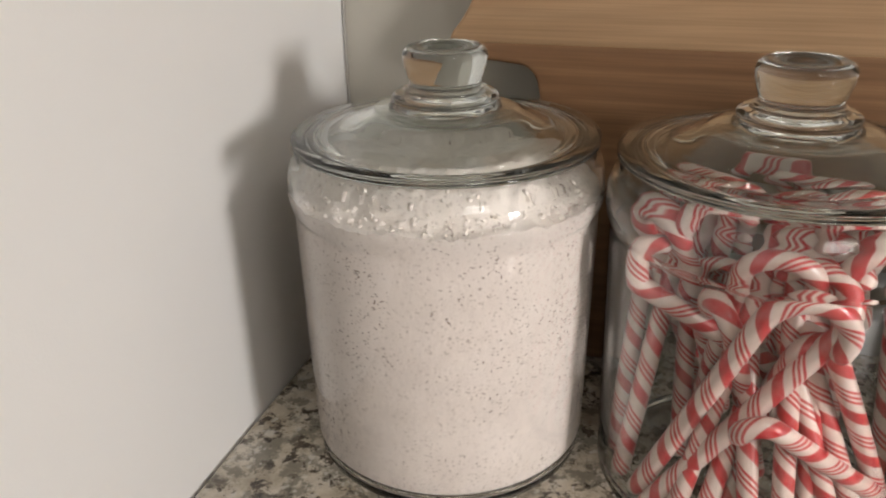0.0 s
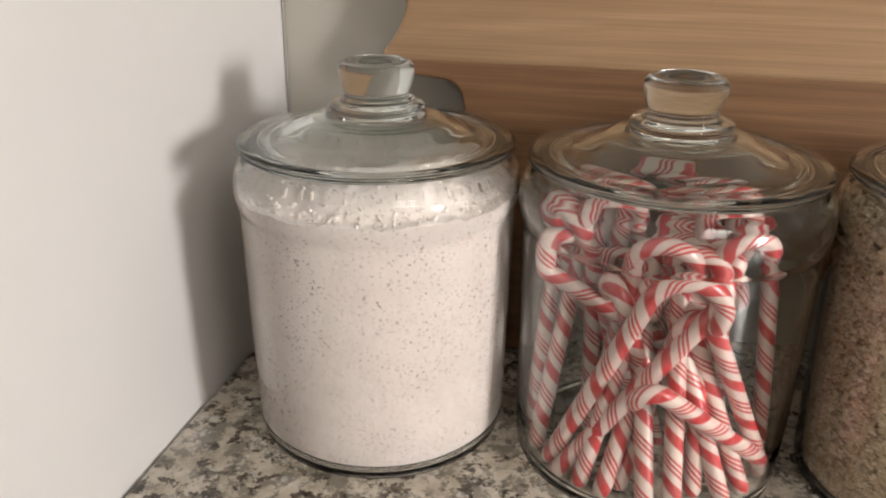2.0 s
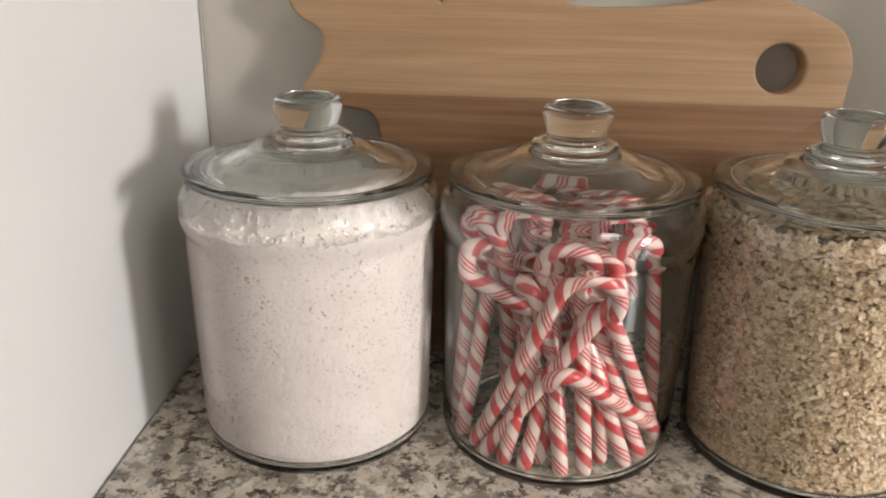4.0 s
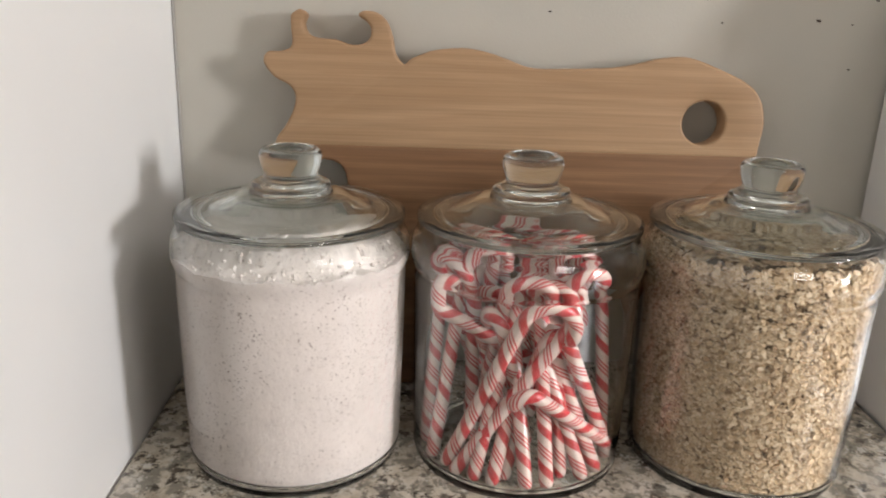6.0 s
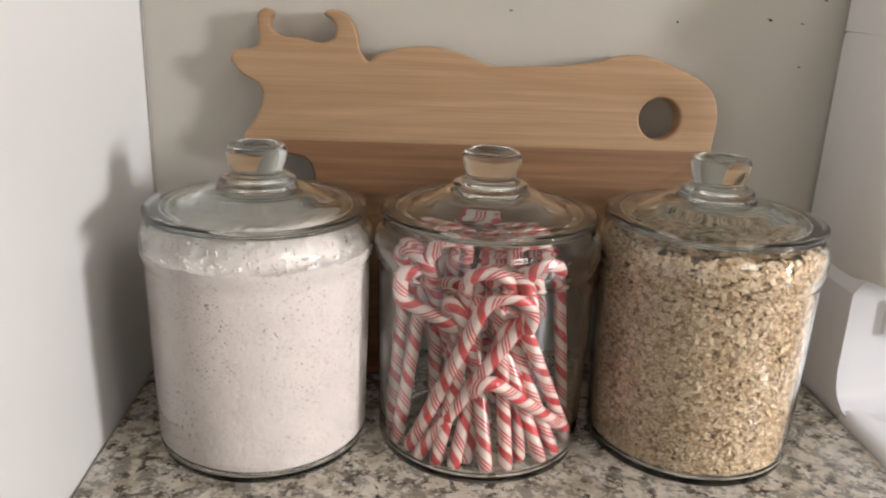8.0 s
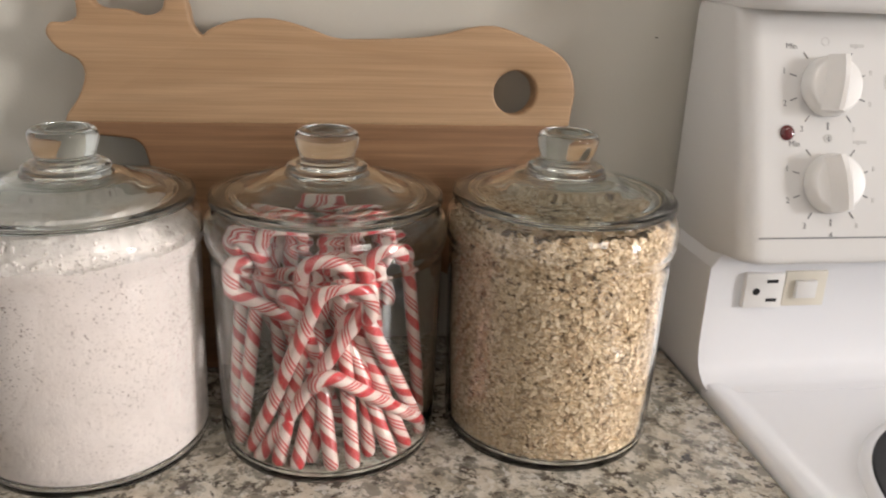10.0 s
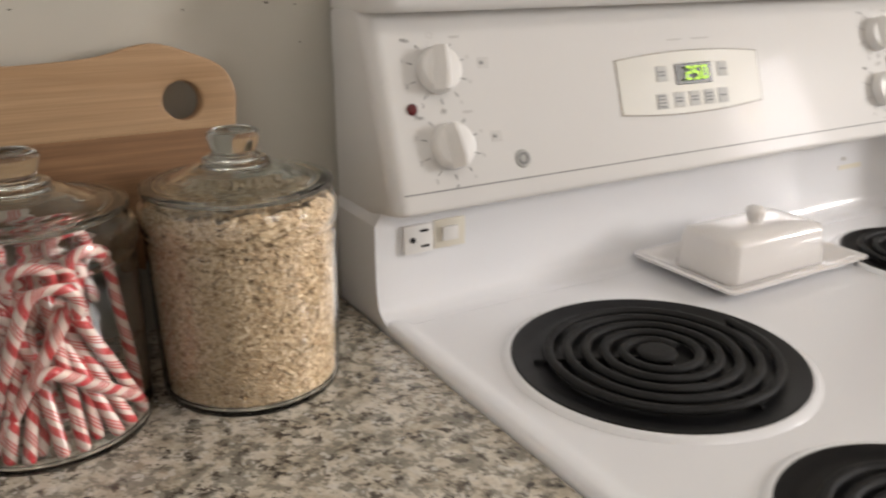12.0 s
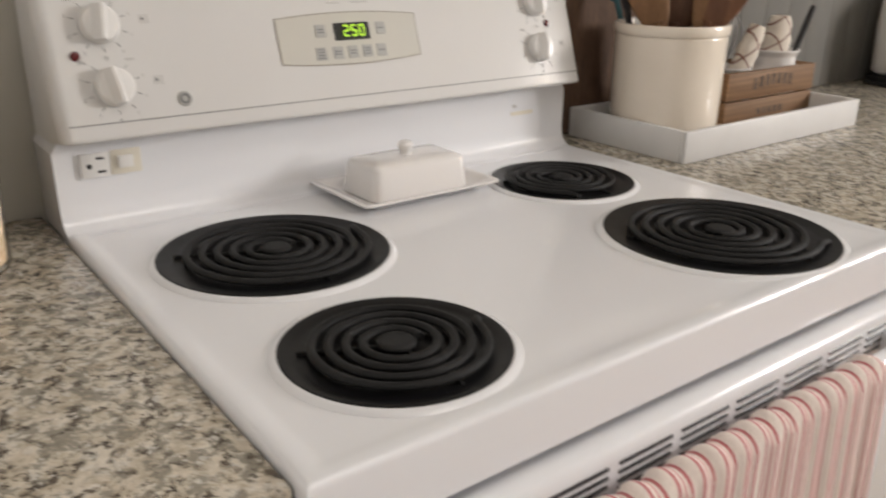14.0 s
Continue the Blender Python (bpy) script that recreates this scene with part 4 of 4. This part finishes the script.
    part("icon_dot", lathe([(0, 0.0003), (0.0018, 0.0003), (0.0018, 0.0007), (0, 0.0007)], 14, on_face(x + 0.047, z + 0.004)), MARK_GREY, icon)


for x, z, turn in ((0.602, 1.1405, -8), (0.604, 1.0765, 8), (1.237, 1.1440, 4), (1.234, 1.0790, -6)):
    control_knob(x, z, turn)
for x, z in ((0.571, 1.110), (1.257, 1.113)):
    part("indicator_light", lathe(rounded([(0, 0.0032), (0.0036, 0.0028), (0.0052, 0.0012), (0.0056, 0.0001), (0, 0.0001)], 0.001), 28, on_face(x, z)), RED_LENS, housing, "dark red indicator lens")
badge = part("badge", lathe(rounded([(0, 0.0014), (0.0080, 0.0014), (0.0088, 0.0006), (0.0088, 0.0001), (0, 0.0001)], 0.0004), 32, on_face(0.678, 1.058)), BUTTON_GREY, housing, "small round grey maker's badge")
part("badge_relief", lathe([(0.0035, 0.0015), (0.0035, 0.0021), (0.0060, 0.0021), (0.0060, 0.0015)], 24, on_face(0.678, 1.058)), MARK_GREY, badge)

# clock overlay with a bowed outline, its display and buttons
CX, CZ = 0.910, 1.1105
bow = [(0.103 * u, 0.0270 + 0.0055 * (1 - u * u)) for u in [-1 + k / 6 for k in range(13)]]
outline = bow + [(0.103 * u, -0.0270 - 0.0055 * (1 - u * u)) for u in [1 - k / 6 for k in range(13)]]
overlay_edge = part("overlay_border", plate([(x * 1.014, y * 1.045) for x, y in outline], 0.0004, on_face(CX, CZ, 0.0002)), painted("border_brown", (0.30, 0.27, 0.22), 0.5), housing)
overlay = part("clock_overlay", plate(outline, 0.0006, on_face(CX, CZ, 0.0004)), OVERLAY_GREY, housing, "cream-grey clock panel with soft buttons")
display = part("display", box((-0.0275, -0.0112, 0), (0.0255, 0.0112, 0.0012), 0.0006, on_face(CX + 0.003, CZ + 0.0080, 0.0008), 1), DARK, overlay, "black clock display")
SEGMENTS = {"2": "abged", "5": "afgcd", "0": "abcdef"}


def digit(char, x):
    w, h, k = 0.0034, 0.0064, 0.0011
    spots = {"a": (0, h, w, k), "g": (0, 0, w, k), "d": (0, -h, w, k), "b": (w, h / 2, k, h / 2), "c": (w, -h / 2, k, h / 2), "f": (-w, h / 2, k, h / 2), "e": (-w, -h / 2, k, h / 2)}
    bm = None
    for s in SEGMENTS[char]:
        px, py, sx, sy = spots[s]
        bm = box((px - sx, py - sy, 0), (px + sx, py + sy, 0.0004), m=on_face(CX + 0.004 + x, CZ + 0.0080, 0.0022 + 0.00003 * ord(s)), bm=bm)
    part("digit", bm, DIGIT_GLOW, display, "glowing yellow-green figure")


for char, x in (("2", -0.0125), ("5", -0.0010), ("0", 0.0105)):
    digit(char, x)
for x, y, lines in ((-0.048, 0.010, 2), (0.042, 0.010, 1), (-0.052, -0.017, 4), (-0.0275, -0.017, 2), (-0.0055, -0.017, 2), (0.0165, -0.017, 3), (0.0380, -0.017, 1)):
    key = part("button", box((-0.0072, -0.0080, 0), (0.0072, 0.0080, 0.0008), 0.0006, on_face(CX + x + 0.004, CZ + y, 0.0008), 1), BUTTON_GREY, overlay)
    for k in range(lines):
        yy = (k - (lines - 1) / 2) * 0.0036
        part("button_mark", box((-0.0048, yy - 0.0008, 0), (0.0048, yy + 0.0008, 0.0003), m=on_face(CX + x + 0.004, CZ + y, 0.0017)), MARK_GREY, key)
for x, w in ((-0.018, 0.020), (0.020, 0.026)):
    part("panel_mark", box((-w / 2, -0.0009, 0), (w / 2, 0.0009, 0.0003), m=on_face(CX + x, CZ + 0.043, 0.0001)), MARK_PALE, housing)

# socket and rocker switch on the backguard
GY = -0.0972
socket = part("outlet", box((0.5605, GY - 0.0045, 0.9770), (0.5915, GY + 0.001, 1.0045), 0.0012), PLASTIC_WHITE, guard, "white three-pin power outlet")
for x, z, w, h in ((0.5815, 0.9985, 0.0085, 0.0024), (0.5825, 0.9835, 0.0085, 0.0024)):
    part("slot", box((x - w / 2, GY - 0.0050, z - h / 2), (x + w / 2, GY - 0.0043, z + h / 2)), DARK, socket)
part("ground_hole", lathe([(0, 0), (0.0028, 0), (0.0028, 0.0006), (0, 0.0006)], 18, pose(0.5695, GY - 0.0044, 0.9905, 90, 0, 0)), DARK, socket)
switch = part("rocker_switch", box((0.5935, GY - 0.0022, 0.9770), (0.6275, GY + 0.001, 1.0050), 0.0010), PLASTIC_CREAM, guard, "cream rocker switch")
part("rocker", box((0.6010, GY - 0.0060, 0.9845), (0.6180, GY - 0.0020, 0.9985), 0.0012, pose(0, 0, 0)), PLASTIC_WHITE, switch)
part("sticker", box((1.195, GY - 0.0006, 0.976), (1.240, GY + 0.0003, 0.982)), PLASTIC_CREAM, guard)
part("sticker", box((1.198, GY - 0.0008, 0.988), (1.206, GY + 0.0003, 0.993)), MARK_PALE, guard)

# ---- butter dish on the cooktop ----
BD = pose(0.942, -0.177, DECK + 0.0003, 0, 0, 0)
dish = thing("butter_dish", (0.942, -0.177, DECK), "covered white ceramic butter dish on the cooktop", "butter dish")


def rounded_rect(w, d, r, z, steps=6):
    out = []
    for cx, cy, a0 in ((w - r, d - r, 0), (-w + r, d - r, 90), (-w + r, -d + r, 180), (w - r, -d + r, 270)):
        out += [(cx + r * math.cos(radians(a0 + 90 * k / steps)), cy + r * math.sin(radians(a0 + 90 * k / steps)), z) for k in range(steps + 1)]
    return out


def loft(loops, m, top=True, bottom=True):
    bm = bmesh.new()
    rows = [[bm.verts.new(p) for p in l] for l in loops]
    n = len(rows[0])
    for a, b in zip(rows, rows[1:]):
        for i in range(n):
            bm.faces.new((a[i], a[(i + 1) % n], b[(i + 1) % n], b[i]))
    if bottom:
        bm.faces.new(rows[0][::-1])
    if top:
        bm.faces.new(rows[-1])
    bm.transform(m)
    return bm


part("plate", loft([rounded_rect(w, d, r, z) for w, d, r, z in ((0.080, 0.047, 0.012, 0.0), (0.085, 0.050, 0.012, 0.0012), (0.098, 0.061, 0.008, 0.0085), (0.1060, 0.0690, 0.007, 0.0115), (0.1065, 0.0695, 0.007, 0.0142), (0.1035, 0.0665, 0.007, 0.0150), (0.094, 0.058, 0.008, 0.0115), (0.079, 0.048, 0.012, 0.0046), (0.070, 0.040, 0.012, 0.0042))], BD), CERAMIC, dish, "rimmed white ceramic plate")
cover = part("cover", loft([rounded_rect(w, d, r, z) for w, d, r, z in ((0.0735, 0.0410, 0.012, 0.0047), (0.0742, 0.0415, 0.012, 0.0065), (0.0712, 0.0385, 0.012, 0.0420), (0.0685, 0.0360, 0.011, 0.0468), (0.0630, 0.0310, 0.010, 0.0492), (0.0400, 0.0160, 0.008, 0.0505))], BD), CERAMIC, dish, "boxy white ceramic cover", smooth=60)
part("knob", lathe(rounded([(0, 0.0485), (0.0085, 0.0490), (0.0070, 0.0530), (0.0090, 0.0575), (0.0105, 0.0630), (0.0080, 0.0675), (0, 0.0690)], 0.003), 32, BD), CERAMIC, cover)

# ---- striped towel over the oven door's handle ----


def towel():
    bm = bmesh.new()
    layer = bm.loops.layers.uv.new("cloth")
    x0, x1, nx = 0.700, 1.166, 140
    rails = []
    for i in range(26):
        rails.append(("back", 1 - i / 25))
    for i in range(1, 11):
        rails.append(("over", i / 11))
    for i in range(34):
        rails.append(("front", i / 33))
    rows = []
    for kind, u in rails:
        row = []
        for i in range(nx + 1):
            s = i / nx
            x = x0 + (x1 - x0) * s
            fold = 0.0022 * math.sin(s * 2 * math.pi * 15.6) + 0.002 * math.sin(s * 17 + 1)
            if kind == "back":
                y, z, k = HANDLE_Y + 0.0150, HANDLE_Z - 0.22 * u, 0.3
            elif kind == "over":
                a = math.pi * u
                y, z, k = HANDLE_Y + 0.0150 * math.cos(a), HANDLE_Z + 0.0150 * math.sin(a), 0.55
            else:
                y, z, k = HANDLE_Y - 0.0150 - 0.010 * u, HANDLE_Z - 0.36 * u, 0.8 + 0.9 * u
            slack = 0.0025 * math.sin(s * 2 * math.pi * 15.6 + 0.5) if kind == "over" else 0
            flare = 0.010 * u * math.sin(s * 9) if kind == "front" else 0
            row.append(bm.verts.new((x + flare, y - (abs(fold * k) if kind != "back" else -fold * 0.3), z + slack)))
        rows.append(row)
    for a, b in zip(rows, rows[1:]):
        for i in range(nx):
            f = bm.faces.new((a[i], a[i + 1], b[i + 1], b[i]))
            for loop, k in zip(f.loops, (i, i + 1, i + 1, i)):
                loop[layer].uv = ((x1 - x0) * k / nx, 0)
    return bm


cloth = solid("dish_towel", towel(), TOWEL, "cream and red striped cotton towel over the oven handle", "towel", smooth=80)
thick = cloth.modifiers.new("thickness", "SOLIDIFY")
thick.thickness, thick.offset = 0.0022, 1.0

# ---- the worktop beyond the range ----
TX0, TX1, TY0, TY1 = 1.374, 1.885, -0.296, -0.050
tray = thing("tray", ((TX0 + TX1) / 2, (TY0 + TY1) / 2, COUNTER), "pale grey painted wooden tray on the granite worktop", "tray")
part("tray_floor", box((TX0 + 0.004, TY0 + 0.004, COUNTER + 0.0005), (TX1 - 0.004, TY1 - 0.004, COUNTER + 0.008), 0.001), TRAY_PAINT, tray)
for lo, hi in (((TX0, TY0, COUNTER + 0.0005), (TX1, TY0 + 0.010, COUNTER + 0.050)), ((TX0, TY1 - 0.010, COUNTER + 0.0005), (TX1, TY1, COUNTER + 0.050)), ((TX0, TY0 + 0.0102, COUNTER + 0.0005), (TX0 + 0.010, TY1 - 0.0102, COUNTER + 0.050)), ((TX1 - 0.010, TY0 + 0.0102, COUNTER + 0.0005), (TX1, TY1 - 0.0102, COUNTER + 0.050))):
    part("tray_side", box(lo, hi, 0.002), TRAY_PAINT, tray)
FLOOR = COUNTER + 0.0083

back_board = solid("wooden_board", box((1.330, -0.020, 0), (1.700, 0.0, 0.42), 0.004, Matrix.Translation((0, -0.026, COUNTER + 0.002)) @ pose(0, 0, 0, -3, 0, 0)), DARK_WOOD, "dark brown wooden board leaning on the wall behind a crock", "board")

CROCK = (1.4755, -0.168)
crock = thing("utensil_crock", (*CROCK, FLOOR), "cream glazed stoneware crock full of kitchen utensils", "crock")
profile = rounded([(0, 0.0), (0.083, 0.0), (0.0875, 0.006), (0.0890, 0.080), (0.0895, 0.168), (0.0880, 0.172), (0.0840, 0.172), (0.0825, 0.160), (0.0815, 0.012), (0, 0.010)], 0.004)
part("pot", lathe(profile, 96, pose(*CROCK, FLOOR)), CROCK_GLAZE, crock, smooth=60)
part("rim", lathe(rounded([(0.0845, 0.1722), (0.0900, 0.1700), (0.0918, 0.1735), (0.0926, 0.1800), (0.0915, 0.1875), (0.0880, 0.1885), (0.0842, 0.1850), (0.0838, 0.1740), (0.0845, 0.1722)], 0.0025), 96, pose(*CROCK, FLOOR)), CROCK_GLAZE, crock, "rolled cream rim", smooth=60)


SIDE, DEEP = Vector((0.68, -0.733, 0)), Vector((0.733, 0.68, 0))


def utensil(name, foot, lean, height, wide, tall, mat, label, slim=0.0055, twist=0.0, thick=0.0065):
    """A handle that rises from the crock's bottom, with a flat rounded head; foot and lean run along and across the tray's diagonal."""
    start = Vector((*CROCK, FLOOR + 0.0125 + slim)) + SIDE * foot[0] + DEEP * foot[1]
    way = (SIDE * lean[0] + DEEP * lean[1] + Vector((0, 0, 1))).normalized()
    length = (height - 0.6 * tall) / way.z
    bm = tube([start + way * (length * k / 8) for k in range(9)], [slim * (0.85 + 0.03 * k) for k in range(9)], 12)
    across = (SIDE - way * SIDE.dot(way)).normalized()
    across = Matrix.Rotation(radians(twist), 3, way) @ across
    deep = way.cross(across)
    m = Matrix.Identity(4)
    for k, axis in enumerate((across, deep, way)):
        for r in range(3):
            m[r][k] = axis[r]
    m.translation = start + way * (height / way.z)
    head = lathe([(0, -1), (0.30, -0.93), (0.62, -0.66), (0.86, -0.28), (0.98, 0.15), (1.0, 0.45), (0.86, 0.78), (0.5, 0.96), (0, 1)], 28)
    head.transform(m @ Matrix.Diagonal((wide, thick, tall, 1)))
    join(bm, head)
    return solid(name, bm, mat, label, "spoon", "utensils in the crock", smooth=60)


utensil("wooden_spatula", (0.040, -0.030), (-0.40, -0.02), 0.206, 0.034, 0.062, SPOON_WOOD, "broad pale wooden spatula leaning in a cream crock", 0.009, 12)
utensil("wooden_spoon", (0.004, 0.000), (0.00, -0.02), 0.205, 0.042, 0.064, SPOON_DARK, "broad dark walnut spoon standing in a cream crock", 0.009, -8, 0.010)
utensil("wooden_spoon", (-0.016, 0.036), (0.02, 0.06), 0.212, 0.040, 0.060, SPOON_DARK, "dark wooden spoon behind others in a cream crock", 0.009, 10)
utensil("wooden_spoon", (0.030, 0.030), (0.08, 0.04), 0.206, 0.038, 0.060, SPOON_DARK, "dark wooden spoon standing behind others in a crock", 0.009, -14)
utensil("wooden_spoon", (0.020, -0.034), (0.10, 0.02), 0.210, 0.016, 0.060, SPOON_WOOD, "narrow brown wooden spoon standing in a cream crock", 0.0075, 5)
utensil("wooden_spatula", (-0.018, -0.034), (0.45, 0.00), 0.206, 0.030, 0.060, SPOON_RED, "reddish wooden spatula leaning over a cream crock's rim", 0.009, -6)
utensil("wooden_spoon", (0.006, -0.016), (0.28, 0.05), 0.208, 0.026, 0.058, SPOON_DARK, "dark reddish wooden spoon leaning in a cream crock", 0.008, 15)
utensil("spatula", (-0.030, 0.030), (-0.30, 0.06), 0.214, 0.019, 0.017, TEAL, "small teal silicone spatula standing in a cream crock", 0.0045)
utensil("ladle", (-0.036, -0.012), (-0.20, 0.00), 0.205, 0.0085, 0.026, DARK, "black plastic handle standing in a cream crock", 0.005)
utensil("whisk", (-0.026, -0.036), (-0.18, 0.00), 0.194, 0.0036, 0.022, PLASTIC_WHITE, "thin white handle standing in a cream crock", 0.003, 0, 0.003)

# slatted box with printed front, two white cups and rolled napkins
BX0, BX1, BY0, BY1 = 1.598, 1.873, -0.205, -0.078
crate = thing("wooden_box", ((BX0 + BX1) / 2, (BY0 + BY1) / 2, FLOOR), "small brown slatted wooden box with printed front", "box")
for lo, hi in ((0.002, 0.047), (0.050, 0.098)):
    slat = part("front_slat", box((BX0, BY0, FLOOR + lo), (BX1, BY0 + 0.009, FLOOR + hi), 0.0012), BOX_WOOD, crate)
    wide = (0.110, 0.020) if lo > 0.04 else (0.070, 0.012)
    n = 7 if lo > 0.04 else 5
    for k in range(n):
        x = (BX0 + BX1) / 2 - wide[0] / 2 + wide[0] * k / (n - 1)
        arch = 0.006 * (1 - ((k - (n - 1) / 2) / (n / 2)) ** 2) if lo > 0.04 else 0
        part("print_bar", box((x - 0.0055, BY0 - 0.0004, FLOOR + (lo + hi) / 2 - wide[1] / 2 + arch), (x + 0.0055, BY0 + 0.0002, FLOOR + (lo + hi) / 2 + wide[1] / 2 + arch)), painted("faded_ink", (0.12, 0.078, 0.050), 0.8, 0.4, big=120), slat)
    part("back_slat", box((BX0, BY1 - 0.009, FLOOR + lo), (BX1, BY1, FLOOR + hi), 0.0012), BOX_WOOD, crate)
for x in (BX0, BX1 - 0.010):
    part("end_board", box((x, BY0 + 0.0092, FLOOR + 0.002), (x + 0.010, BY1 - 0.0092, FLOOR + 0.098), 0.0012), BOX_WOOD, crate)
part("bottom_board", box((BX0 + 0.0102, BY0 + 0.0092, FLOOR + 0.0005), (BX1 - 0.0102, BY1 - 0.0092, FLOOR + 0.007), 0.0006), BOX_WOOD, crate)


def cup(x, y, tall, k):
    profile = rounded([(0, 0.0), (0.036 * k, 0.0), (0.040 * k, 0.006), (0.040 * k, tall * 0.66), (0.036 * k, tall * 0.76), (0.0362 * k, tall * 0.90), (0.0405 * k, tall * 0.975), (0.0405 * k, tall), (0.0372 * k, tall), (0.0338 * k, tall * 0.91), (0.0332 * k, tall * 0.76), (0.036 * k, tall * 0.64), (0.036 * k, 0.01), (0, 0.008)], 0.003)
    return solid("cup", lathe(profile, 56, pose(x, y, FLOOR + 0.0074)), CERAMIC, "white ceramic cup holding rolled napkins", "cup", "cups in the box", smooth=60)


cup(1.676, -0.150, 0.093, 1.0)
cup(1.813, -0.150, 0.116, 1.16)


def napkin(x, y, z, way, length, r, label="cream napkin with brown checked lines, rolled in a cup"):
    way = Vector(way).normalized()
    foot = Vector((x, y, z))
    n = 14
    path = [foot + way * (length * k / n) + Vector((0.006, 0, 0.004)) * math.sin(k / n * 2.6) for k in range(n + 1)]
    rad = [r * (0.75 + 0.35 * math.sin(math.pi * min(1, k / n * 0.95 + 0.05))) * (1 + 0.06 * math.sin(k * 1.7)) for k in range(n + 1)]
    bm = tube(path, rad, 20, flat=0.75)
    return solid("napkin", bm, CHECKED, label, "napkin", "napkins in the cups", smooth=60)


napkin(1.680, -0.152, FLOOR + 0.052, (0.36, -0.12, 1), 0.125, 0.020)
napkin(1.800, -0.150, FLOOR + 0.070, (0.10, -0.04, 1), 0.112, 0.026)
napkin(1.828, -0.136, FLOOR + 0.070, (0.06, 0.02, 1), 0.090, 0.019)


def flat_handle(name, x, y, z, way, length, mat, label, category):
    way = Vector(way).normalized()
    foot = Vector((x, y, z))
    bm = tube([foot + way * (length * k / 8) for k in range(9)], [0.004, 0.004, 0.0042, 0.005, 0.0065, 0.0075, 0.0078, 0.0075, 0.006], 12, flat=0.45)
    return solid(name, bm, mat, label, category, smooth=60)


flat_handle("knife", 1.826, -0.160, FLOOR + 0.030, (0.22, -0.16, 1), 0.178, DARK, "dark handled knife standing in a white cup", "knife")
flat_handle("fork", 1.672, -0.128, FLOOR + 0.022, (0.18, 0.10, 1), 0.160, SPOON_DARK, "dark wooden handled fork standing in a white cup", "fork")
whisk = thing("wire_whisk", (1.735, -0.100, FLOOR), "small wire whisk standing upright in the wooden box", "whisk")
part("handle", tube([(1.735, -0.100, FLOOR + 0.0078), (1.735, -0.100, FLOOR + 0.110)], 0.0048, 14), STEEL, whisk)
for turn in (0, 60, 120):
    loop = [Vector((0.024 * math.sin(math.pi * k / 16) ** 0.7 * (1 if w else -1), 0, 0.085 * k / 16)) for w in (1, 0) for k in (range(17) if w else range(15, -1, -1))]
    part("wire", tube([pose(1.735, -0.100, FLOOR + 0.108, 0, 0, turn) @ p for p in loop], 0.0010, 6), STEEL, whisk)

maker = thing("coffee_maker", (2.50, -0.12, COUNTER), "white countertop appliance with a dark foot", "appliance")
part("housing", loft([rounded_rect(w, d, 0.03, z) for w, d, z in ((0.070, 0.075, 0.022), (0.078, 0.083, 0.030), (0.082, 0.086, 0.14), (0.078, 0.083, 0.22), (0.060, 0.065, 0.235))], pose(2.50, -0.12, COUNTER)), PLASTIC_WHITE, maker, smooth=60)
part("foot", loft([rounded_rect(w, d, 0.03, z) for w, d, z in ((0.080, 0.090, 0.0005), (0.084, 0.094, 0.006), (0.084, 0.094, 0.016), (0.074, 0.080, 0.0215))], pose(2.50, -0.125, COUNTER)), DARK, maker)
part("cable", tube([(2.42, -0.16, COUNTER + 0.006), (2.39, -0.18, COUNTER + 0.005), (2.37, -0.15, COUNTER + 0.005), (2.38, -0.10, COUNTER + 0.005), (2.40, -0.05, COUNTER + 0.006)], 0.0045, 10), DARK, maker)
